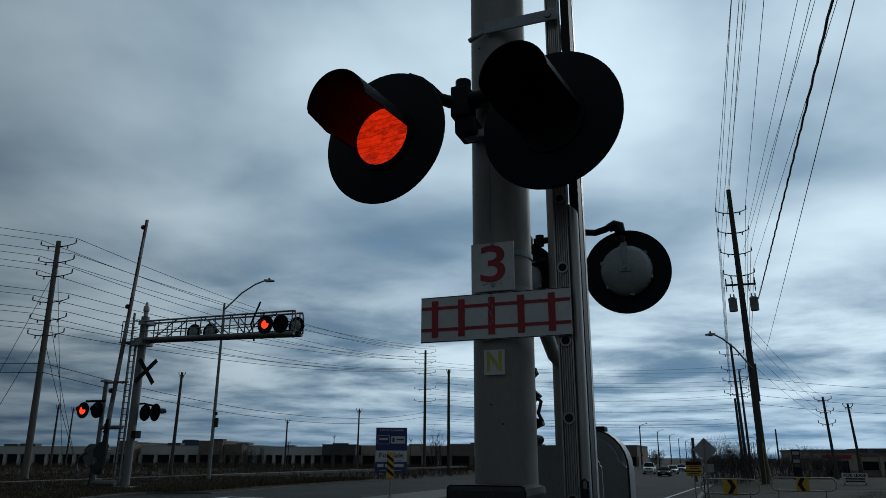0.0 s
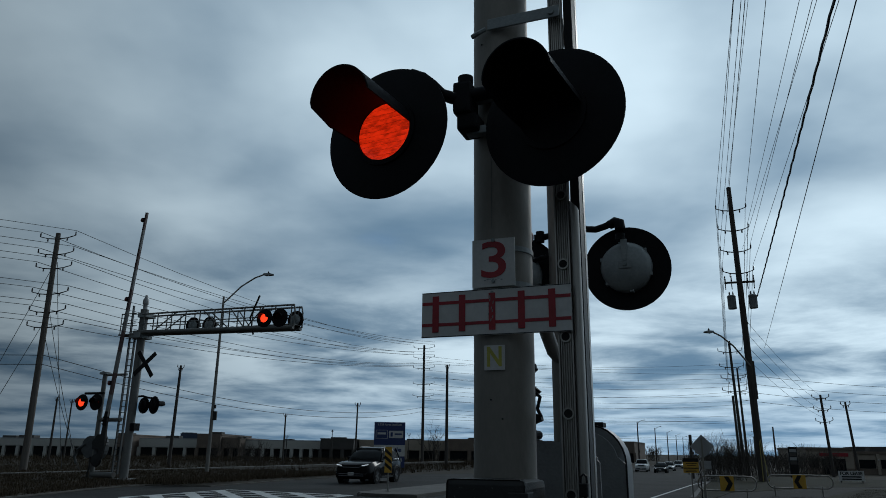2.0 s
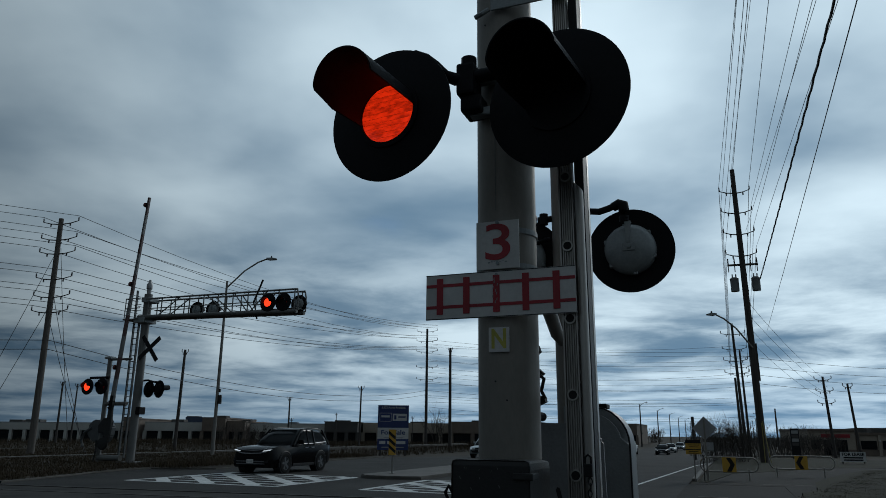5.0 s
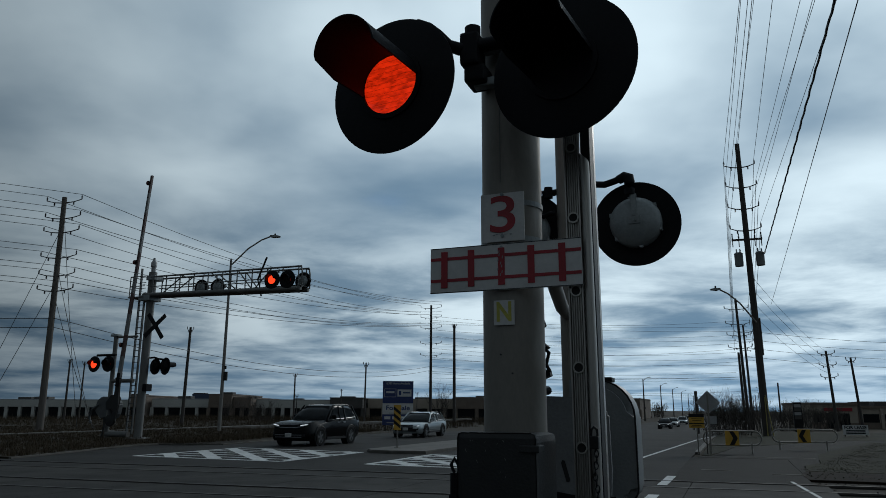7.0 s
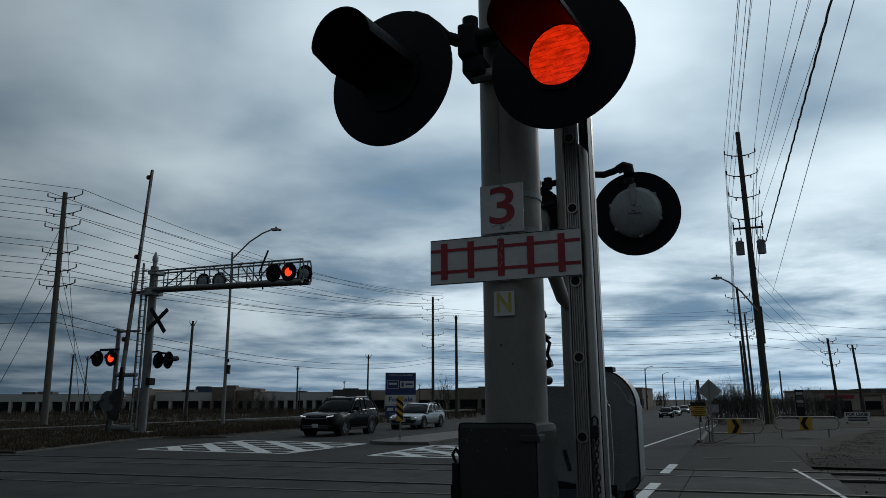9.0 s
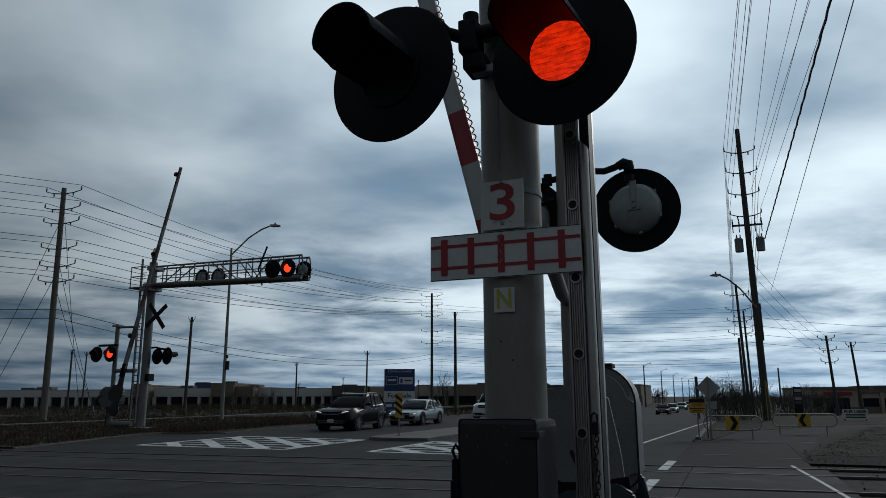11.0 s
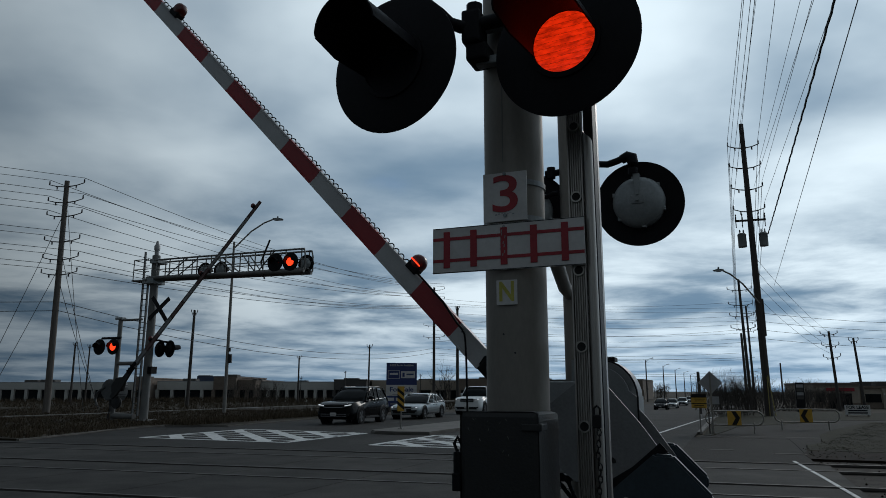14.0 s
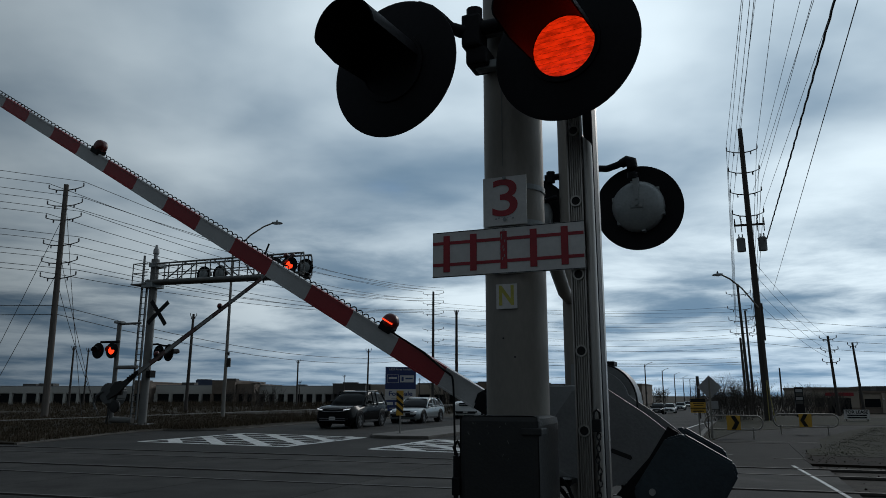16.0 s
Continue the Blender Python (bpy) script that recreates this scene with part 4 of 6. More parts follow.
            lathe(bm, [(.018, 0), (.018, .012), (0, .012)], pose(.52, y - .001, -.24, 90, 0, 0), 12)
            part("bolt", bm, "sign_back", wt)
    else:
        bm = bmesh.new()
        prism(bm, [(-x0, off - .08), (-x0, off + .08), (.3, .12), (.9, .0), (.9, -.2), (.2, -.25)], -.05, .05)
        part("lever", bm, "dark_box", e, "dark steel lever")
    return e


def hanging_cable():
    t = thing("arm_cable", Matrix(), "black power cable hanging from the barrier arm", "cable")
    bm = bmesh.new()
    tube(bm, [(-.02, 0, .012), (-.006, 0, .008), (0, 0, -.01), (.006, 0, -.06), (.012, 0, -.2), (.02, -.01, -.46), (.03, -.02, -.70)], .007, 8)
    part("cord", bm, "black", t, smooth=True)
    bm = bmesh.new()
    tube(bm, [(.03, -.02, -.68), (.03, -.02, -.74), (.032, -.02, -.82)], [.013, .016, .012], 8)
    part("plug", bm, "black", t, "black cable plug", smooth=True)
    return t


MAIN_MAST = build_main_mast()
GATE_MAST = build_gate_mast()
ARM_NEAR = gate_arm("barrier", 9.5, .128, .085, ((1.50, True), (4.87, False), (9.2, False)), "red and white striped barrier arm being lowered over the road", .4125)
NEAR_PIVOT = (4.5, -.80, 1.50)
ARM_CABLE = hanging_cable()


# ---- the crossing equipment across the road ----
def truss_gantry():
    t = thing("signal_gantry", road_pose(27.9, -27.25), "grey steel cantilever signal gantry with ladder and flashing lights", "signal gantry")
    bm = bmesh.new()
    rod(bm, (0, 0, 0.05), (0, 0, 8.35), .20, .20, 28)
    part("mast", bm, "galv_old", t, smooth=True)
    bm = bmesh.new()
    lathe(bm, [(.11, 8.35), (.11, 8.6), (.15, 8.65), (.15, 8.85), (.09, 8.95), (.06, 9.1), (0, 9.12)], None, 20)
    part("mast_cap", bm, "sign_back", t, smooth=True)
    bm = bmesh.new()
    box(bm, -.45, .45, -.45, .45, 0.02, .12, .02)
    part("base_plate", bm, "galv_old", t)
    X1 = 9.15
    for nm, z, r in (("lower_chord", 7.02, .10), ("upper_chord", 8.05, .045), ("mid_rail", 7.55, .025)):
        for y in (-.32, .32):
            bm = bmesh.new()
            rod(bm, (-.2 if r > .05 else .2, y, z + (.12 if r > .05 else 0)), (X1, y, z - .06), r, seg=10)
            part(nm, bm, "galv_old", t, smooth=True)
    for i in range(11):
        x = .35 + i * (X1 - .5) / 10
        for y in (-.32, .32):
            bm = bmesh.new()
            rod(bm, (x, y, 7.05), (x, y, 8.03), .03, seg=8)
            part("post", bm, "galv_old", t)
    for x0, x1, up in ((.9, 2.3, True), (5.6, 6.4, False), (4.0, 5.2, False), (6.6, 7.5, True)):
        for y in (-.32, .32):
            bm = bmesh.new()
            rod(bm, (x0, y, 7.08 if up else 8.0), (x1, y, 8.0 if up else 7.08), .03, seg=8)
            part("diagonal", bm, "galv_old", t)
    bm = bmesh.new()
    for i in range(24):
        x = .2 + i * (X1 - .2) / 24
        box(bm, x, x + .34, -.31, .31, 7.10, 7.13)
    tagged(part("walkway_grating", bm, "galv_old", t), kind="stuff")
    bm = bmesh.new()
    box(bm, -.42, .30, -.42, .42, 6.85, 7.12, .02)
    part("mast_collar", bm, "cast_grey", t)
    bm = bmesh.new()
    box(bm, -.1, .45, -.34, .34, 7.9, 8.12, .02)
    part("mast_collar", bm, "cast_grey", t)
    bm = bmesh.new()
    tube(bm, [(7.0, -.33, 6.7), (6.75, -.33, 7.5), (7.2, -.33, 8.55)], .045, 8)
    part("stay", bm, "trim", t)
    bm = bmesh.new()
    tube(bm, [(X1 - .3, -.33, 8.0), (X1, -.33, 7.95), (X1 + .05, -.33, 7.7), (X1 + .05, -.33, 7.0)], .04, 8)
    tube(bm, [(X1 - .3, .33, 8.0), (X1, .33, 7.95), (X1 + .05, .33, 7.7), (X1 + .05, .33, 7.0)], .04, 8)
    part("end_rail", bm, "galv_old", t)
    # lights on the truss: two towards the tracks, two seen from behind
    light_unit(t, 7.62, -.42, 7.42, "a", R=.43, rl=.2, hood=.26, lens_mat="red_far", strips=1)
    light_unit(t, 8.46, -.42, 7.40, "b", R=.43, rl=.2, hood=.26, lens_mat="red_far", strips=1)
    light_unit(t, 2.9, .3, 7.42, "", R=.43, rl=.2, hood=.4, face=-1)
    light_unit(t, 3.9, .3, 7.40, "", R=.43, rl=.2, hood=.4, face=-1)
    light_unit(t, 8.85, .3, 7.40, "", R=.43, rl=.2, hood=.4, face=-1)
    # ladder with cage, on the outer side; its silhouette against the sky is put into the dark colour
    for x in (-.75, -.42):
        bm = bmesh.new()
        box(bm, x - .03, x + .03, -.05, .05, .3, 8.6 if x < -.5 else 7.0)
        part("ladder_rail", bm, "cast_dark", t)
    for i in range(27):
        bm = bmesh.new()
        rod(bm, (-.74, 0, .6 + .29 * i), (-.42, 0, .6 + .29 * i), .02, seg=6)
        part("rung", bm, "cast_dark", t)
    bm = bmesh.new()
    for z in (7.6, 8.1):
        tube(bm, [(-1.05, -.4, z), (-1.05, .4, z)], .025, 6)
        tube(bm, [(-1.05, -.4, z), (-.1, -.4, z)], .025, 6)
    rod(bm, (-1.05, -.4, 7.05), (-1.05, -.4, 8.12), .025, seg=6)
    part("platform_rail", bm, "galv_old", t)
    bm = bmesh.new()
    box(bm, -1.1, -.1, -.45, .45, 7.0, 7.06)
    part("platform", bm, "galv_old", t)
    # crossbuck seen from behind
    for ang in (45, -45):
        bm = bmesh.new()
        box(bm, -.80, .80, -.012, .012, -.11, .11, m=pose(.68, -.24 + (.014 if ang > 0 else -.014), 5.55, 0, ang + 6, 0))
        part("crossbuck_blade", bm, "trim", t, "dark back of a crossbuck blade")
    bm = bmesh.new()
    tube(bm, [(.0, .2, 4.0), (.35, .25, 4.02), (.6, .28, 3.95), (1.0, .3, 3.9)], .05, 8)
    part("light_arm", bm, "black", t)
    bm = bmesh.new()
    box(bm, .18, .42, -.2, .2, 2.35, 2.7, .02)
    part("light_bracket", bm, "black", t)
    light_unit(t, .30, .42, 3.58, "", R=.40, rl=.19, hood=.4, face=-1, yaw=-8, cast="black")
    light_unit(t, 1.05, .30, 3.58, "", R=.43, rl=.2, hood=.5, face=-1, yaw=-14, cast="black")
    return t


def far_gate_mast():
    t = thing("gate_mast", road_pose(27.6, -28.98), "slim grey gate mast with paired red flashing lights", "gate mast")
    bm = bmesh.new()
    rod(bm, (0, 0, 0), (0, 0, 5.2), .11, seg=18)
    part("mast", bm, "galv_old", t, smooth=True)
    for z, r in ((5.05, .06), (2.86, .10), (.28, .14)):
        bm = bmesh.new()
        rod(bm, (0, 0, z), (1.4, 0, z), r, seg=10)
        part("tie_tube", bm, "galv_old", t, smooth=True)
    bm = bmesh.new()
    box(bm, -.25, .2, -.15, .15, 5.08, 5.2, .02)
    part("cap", bm, "cast_grey", t)
    bm = bmesh.new()
    rod(bm, (-1.05, -.1, 4.15), (.2, -.1, 4.15), .06, seg=8)
    part("crossarm", bm, "black", t)
    light_unit(t, -.98, -.3, 3.7, "a", R=.40, rl=.2, hood=.26, lens_mat="red_far", strips=1)
    light_unit(t, -.05, -.3, 3.7, "b", R=.40, rl=.2, hood=.26, lens_mat="red_far", strips=1)
    bm = bmesh.new()
    prism(bm, [(-.85, 1.35), (-.5, 1.05), (.1, 1.0), (.3, 1.3), (.35, 1.75), (.1, 2.05), (-.5, 2.1), (-.8, 1.85)], -.1, .6)
    bmesh.ops.bevel(bm, geom=bm.edges[:], offset=.06, segments=2, affect="EDGES")
    part("housing", bm, "cast_dark", t, "dark grey gate drive housing")
    bm = bmesh.new()
    prism(bm, [(.05, 1.45), (.75, 1.5), (.85, 2.0), (.7, 2.2), (.3, 2.15), (.0, 1.8)], -.25, -.12)
    part("side_plate", bm, "dark_box", t)
    bm = bmesh.new()
    tube(bm, [(-.55, -.1, 1.7), (-1.0, -.1, 1.45), (-1.15, -.1, 1.1), (-1.0, -.1, .8)], .07, 8)
    part("counter_lever", bm, "cast_dark", t)
    bm = bmesh.new()
    lathe(bm, [(0, -.1), (.28, -.08), (.32, 0), (.28, .08), (0, .1)], pose(.28, -.1, .95, 90, 0, 0), 18)
    part("cable_drum", bm, "dark_box", t)
    bm = bmesh.new()
    tube(bm, [(-.1, -.15, 1.1), (.0, -.2, .6), (-.1, -.2, .1)], .05, 6)
    part("conduit", bm, "dark_box", t)
    return t


GANTRY = truss_gantry()
FAR_GATE = far_gate_mast()
ARM_FAR = gate_arm("barrier", 11.5, .18, .09, ((6.9, False), (2.7, False), (11.1, False)), "slender grey barrier arm with dull stripes beyond the tracks", 1.05, scale=2.0, weights=False, off=0.0, paints=("arm_far_pale", "arm_far_dark"))
FAR_PIVOT = (27.2, -28.2, 1.9)


# ---- poles and wires ----
def wire(name, spans, r=0.012, mat="wire", label="thin dark overhead wire", seg=4):
    bm = bmesh.new()
    for p, q, drop in spans:
        tube(bm, sag(p, q, drop, 12), r, seg)
    return tagged(part(name, bm, mat), label, "overhead wire", "overhead wires")


def insul(bm, x, y, z, h=.28):
    lathe(bm, [(.02, 0), (.06, .02), (.03, .06), (.06, .1), (.03, .14), (.06, .18), (.03, .22), (.045, h - .03), (.02, h)], pose(x, y, z), 8)


def utility_pole(loc, H, lean=(0, 0), arms=(), r0=.17, r1=.11, mat="wood_pole", label="tall weathered wooden utility pole with crossarms", rz=0.0, arm_len=1.3, sides=(-1, 1)):
    """arms: heights of crossarms with upright insulators at both tips. Returns thing and tips in the world."""
    t = thing("utility_pole", pose(*loc, lean[0], lean[1], rz), label, "utility pole", "utility poles")
    bm = bmesh.new()
    tube(bm, [(0, 0, -.5), (0, 0, H * .5), (0, 0, H)], [r0, (r0 + r1) / 2, r1], 14)
    part("shaft", bm, mat, t, smooth=True)
    tips = []
    mw = t.matrix_world
    for z in arms:
        for s in sides:
            bm = bmesh.new()
            tube(bm, [(0, 0, z - .12), (s * arm_len * .55, 0, z - .05), (s * arm_len, 0, z + .1)], [.045, .036, .03], 6)
            insul(bm, s * arm_len, 0, z + .1, .28)
            insul(bm, s * arm_len * .55, 0, z - .27, .22)
            part("crossarm", bm, "insulator", t)
            tips.append(mw @ Vector((s * arm_len, 0, z + .45)))
    return t, tips


def street_lamp(loc, H, head, rise_h, label, rz=0.0, r0=.13, mat="concrete_pole", pole=True):
    t = thing("street_lamp", pose(*loc, 0, 0, rz), label, "street lamp", "street lamps")
    if pole:
        bm = bmesh.new()
        tube(bm, [(0, 0, -.3), (0, 0, H * .5), (0, 0, H)], [r0, r0 * .8, r0 * .55], 14)
        part("shaft", bm, mat, t, smooth=True)
        bm = bmesh.new()
        box(bm, .06, .30, -.12, .12, H * .285, H * .335, .02)
        box(bm, .06, .2, -.08, .08, H * .35, H * .37, .02)
        part("control_box", bm, "dark_box", t)
    hx, s = head, 1 if head > 0 else -1
    bm = bmesh.new()
    tube(bm, [(0, 0, H - .5), (hx * .35, 0, H + rise_h * .45), (hx * .62, 0, H + rise_h * .83), (hx * .82, 0, H + rise_h)], .055, 8)
    part("arm", bm, "galv", t, smooth=True)
    bm = bmesh.new()
    prism(bm, [(hx * .80, H + rise_h - .05), (hx * .86, H + rise_h - .1), (hx, H + rise_h - .06), (hx * 1.02, H + rise_h), (hx * .93, H + rise_h + .07), (hx * .80, H + rise_h + .05)], -.16, .16)
    h = part("lamp_head", bm, "cast_grey", t, "grey cobra-head lamp")
    bm = bmesh.new()
    lathe(bm, [(.05, 0), (.06, .1), (.03, .16), (0, .17)], pose(hx * .9, 0, H + rise_h + .06), 10)
    part("photocell", bm, "dark_box", h)
    return t


def build_poles():
    # pole with many arms beyond the verge, and the line that runs on from it
    P1, t1 = utility_pole((-26.1, 47.9, 0), 15.9, (0, -1.0), (15.6, 14.45, 13.45, 11.65, 10.4, 9.35), r0=.23, r1=.16, mat="wood_grey", rz=-8, arm_len=1.32)
    P2, t2 = utility_pole((-1.5, 110, -1), 18.3, (0, 0), (17.9, 16.4, 14.8, 12.4, 10.6), r0=.24, r1=.16, rz=-20, arm_len=1.7, sides=(-1, 1))
    P3, t3 = utility_pole((1.9, 100, -1), 14.2, (0, 0), (13.9,), r0=.24, r1=.16, arm_len=.3, label="plain wooden utility pole")
    n = min(len(t1), 12)
    for i in range(n):
        e = t2[min(i // 2, len(t2) - 1)] + Vector((.0, 0, .4 * (i % 2)))
        wire("overhead_wire", [(t1[i], e, 1.3)], .021)
        back = t1[i] + Vector((-70, -52, 1.5 + .3 * i))
        wire("overhead_wire", [(t1[i], back, 1.2)], .017)
    for i, z in enumerate((6.9, 6.3)):
        wire("overhead_wire", [((-26, 47.9, z + .5), (-1.5, 110, z + 1), 2.0), ((-26, 47.9, z + .5), (-100, 0, z + 1.5), 2)], .022)
    # guys and risers under the pole's arms
    for i, (x, y) in enumerate(((-30.5, 46.5), (-29.0, 45.5), (-24.2, 49.0), (-23.4, 49.5), (-22.8, 48.5))):
        top = Vector((-26.1, 47.9, (14.2, 10.2, 13.8, 10.4, 8.6)[i]))
        wire("guy_wire", [(top, (x, y, 0.1), 0.05 if i < 2 else .3)], .018, label="thin steel guy wire of a pole")
        if i < 2:
            bm = bmesh.new()
            p = top.lerp(Vector((x, y, 0.1)), .93)
            rod(bm, Vector((x, y, 0.05)), top.lerp(Vector((x, y, .1)), .86), .06, seg=8)
            tagged(part("guy_guard", bm, "sign_back"), "pale plastic guy wire guard", "guy guard")
    # lone poles in the field
    for loc, H, r, lab in (((-28.2, 80, -.2), 10.6, .2, "plain wooden pole with three short pins"), ((-9.9, 95, -.8), 8.3, .14, "thin dark lamp pole in the field"),
                           ((-24.1, 120, -1), 8.2, .17, "thin wooden pole leaning a little"), ((-56.5, 110, 0), 8.7, .18, "distant wooden pole with a small crossarm"),
                           ((-54.3, 110, 0), 8.4, .14, "distant thin dark wooden pole"), ((-27.6, 140, -1), 5.2, .1, "distant thin dark wooden pole"), ((-5.5, 170, -1), 6.4, .1, "distant thin dark wooden pole"), ((-23.8, 175, -1), 7.2, .12, "distant thin dark wooden pole")):
        utility_pole(loc, H, (0, random.uniform(-1, 1)), (H - .3,), r0=r, r1=r * .65, arm_len=.35, label=lab)
    # street lamp beyond the verge
    street_lamp((-14.9, 49.5, 0), 11.9, 3.3, 1.7, "tall concrete street lamp with a curved arm", rz=4)
    # leaning pole beside the far footpath with transformers, wires overhead
    P4, t4 = utility_pole((20.5, 46.0, 0), 19.4, (0, -.7), (17.8, 16.35, 14.85, 13.35), r0=.25, r1=.15, rz=-14, arm_len=.97, label="tall leaning wooden pole with transformers and crossarms")
    mw = P4.matrix_world
    for s in (-1, 1):
        bm = bmesh.new()
        lathe(bm, [(0, 0), (.26, .02), (.27, .1), (.27, .82), (.29, .86), (.2, .95), (0, .97)], pose(s * .66 + .04, .0, 10.85), 20)
        insul(bm, s * .66 - .06, 0, 11.75, .3)
        insul(bm, s * .66 + .16, 0, 11.75, .3)
        part("transformer", bm, "mech_grey", P4, "grey cylindrical pole transformer", smooth=True)
    for z in (12.6,):
        bm = bmesh.new()
        box(bm, -.95, .95, -.06, .06, z, z + .12)
        for x in (-.9, -.5, .5, .9):
            insul(bm, x, 0, z + .12, .4)
            rod(bm, (x, .05, z - .4), (x, .05, z), .03, seg=6)
        part("cutout_arm", bm, "wood_pole", P4)
    bm = bmesh.new()
    tube(bm, [(-.02, -.30, 0), (.02, -.29, 2.4)], .03, 8)
    tube(bm, [(.30, -.42, 0), (.06, -.30, 2.5)], .03, 8)
    part("riser_guard", bm, "guard_yellow", P4, "yellow plastic cable guard")
    bm = bmesh.new()
    box(bm, .12, .3, -.1, .1, 5.0, 7.4, .02)
    part("splint", bm, "wood_pole", P4)
    far = [Vector((31.7, 75, 11.9)), Vector((31.7, 75, 10.4)), Vector((31.7, 75, 9.2)), Vector((31.7, 75, 8.0))]
    for i, p in enumerate(t4):
        s, lvl = (-1, 1)[i % 2], i // 2
        # towards and over the camera to the next pole behind
        tgt = (((-0.11, -8.0, 17.12), (-0.59, -8.0, 15.94), (-0.6, -8.0, 14.63), (-0.88, -8.0, 13.28)) if s < 0 else ((0.01, -8.0, 17.11), (1.85, -8.0, 15.94), (1.71, -8.0, 14.65), (2.12, -8.0, 13.3)))[lvl]
        wire("overhead_wire", [(p, tgt, .04)], .011 if lvl else .013)
        wire("overhead_wire", [(p, far[lvl] + Vector((s * .9, 0, 0)), .5)], .016)
    wire("overhead_wire", [(mw @ Vector((.4, -.2, 14.9)), (2.24, -8.0, 14.28), .05)], .010)
    wire("overhead_wire", [(mw @ Vector((-.1, -.2, 19.2)), (0.33, -8.0, 17.78), .05)], .010)
    # heavy lashed cable and a service wire
    bm = bmesh.new()
    pts = sag(mw @ Vector((.95, -.2, 11.6)), (0.41, -8.0, 11.32), .12, 140)
    pts = [p + Vector((.012 * math.sin(i * 1.9), 0, .012 * math.cos(i * 1.9))) for i, p in enumerate(pts)]
    tube(bm, pts, .035, 6)
    tube(bm, [p + Vector((.02, 0, .05)) for p in sag(mw @ Vector((.95, -.2, 11.6)), (0.41, -8.0, 11.32), .12, 30)], .012, 5)
    tagged(part("overhead_cable", bm, "wire"), "thick black lashed overhead cable", "overhead wire", "overhead wires")
    wire("overhead_wire", [(mw @ Vector((1.0, -.2, 8.2)), (-0.9, -8.0, 8.03), .1)], .010)
    # lamp on the next pole
    utility_pole((31.7, 75, -.9), 14.1, (0, -1.4), (13.0, 11.4, 10.2, 8.9), r0=.18, r1=.12, rz=-14, arm_len=1.2, label="wooden utility pole with several crossarms")
    utility_pole((42.8, 100, -1.2), 14.5, (0, -1), (13.5, 12.2, 11.0), r0=.19, r1=.12, arm_len=1.3, label="wooden utility pole with several crossarms")
    utility_pole((33.0, 79, -1), 8.8, (0, -1), (), r0=.16, r1=.12, label="short wooden pole stub")
    utility_pole((40.7, 75, 0), 7.7, (0, -2.5), (7.4, 6.2, 5.0), r0=.16, r1=.11, arm_len=.9, label="wooden pole with three crossarms and a lamp")
    utility_pole((43.3, 75, 0), 7.0, (0, -3.5), (6.7,), r0=.15, r1=.1, arm_len=.5, label="leaning plain wooden pole")
    utility_pole((21.1, 60, -.6), 3.7, (0, 0), (), r0=.13, r1=.12, label="short dark wooden post")
    utility_pole((70, 150, -1), 8.2, (0, 0), (), r0=.2, r1=.14, label="distant dark wooden pole")
    street_lamp((20.35, 45.75, 0), 7.6, -2.75, 1.65, "street lamp arm fixed to the wooden pole", pole=False)
    # row of lamps and poles down the road
    for i in range(8):
        a = 195 + i * 46
        v = rf(a, -25.2 + bend(a) + i * .2, -1.2)
        street_lamp((v.x, v.y, v.z), 10.6, 2.0, .5, "distant street lamp beside the road", rz=-22, r0=.22, mat="wood_pole")
        v = rf(a + 19, 5.5 + bend(a), -1.2)
        if i:
            street_lamp((v.x, v.y, v.z), 9.6, -2.0, .5, "distant street lamp beside the road", rz=-22, r0=.2, mat="wood_pole")
    # wires that cross the view behind the masts
    rnd = random.Random(5)
    for i in range(17):
        z = 15.6 - .68 * i + rnd.uniform(-.25, .25)
        wire("overhead_wire", [((-1.9, 110, z), (46 + rnd.uniform(-2, 2), 108, z * .93 + rnd.uniform(-.7, .7)), .3 + .9 * rnd.random())], .017)
    for i in range(4):
        wire("overhead_wire", [((20.4, 46, 10.2 - .9 * i), (40.8, 75, 7.3 - .7 * i), .5)], .014)
        wire("overhead_wire", [((42.8, 100, 12.5 - 1.2 * i), (90, 108, 12 - 1.2 * i), 1.0)], .024)


build_poles()


# ---- vehicles ----
def loft(bm, stations, mi=0):
    """Closed rings of points, joined one after the other."""
    rings = [[bm.verts.new(p) for p in st] for st in stations]
    n = len(rings[0])
    for a, b in zip(rings, rings[1:]):
        for i in range(n):
            bm.faces.new((a[i], a[(i + 1) % n], b[(i + 1) % n], b[i])).material_index = mi
    bm.faces.new(rings[0][::-1]).material_index = mi
    bm.faces.new(rings[-1]).material_index = mi


def body_ring(y, zl, zs, zt, w, wt):
    """Cross-section: sill, bulging shoulder, top edge."""
    half = [(w * .90, zl), (w * .99, zl + (zs - zl) * .25), (w, zl + (zs - zl) * .7), (w * .975, zs), (wt, zt - .02), (wt * .75, zt)]
    return [(x, y, z) for x, z in half] + [(-x, y, z) for x, z in reversed(half)]


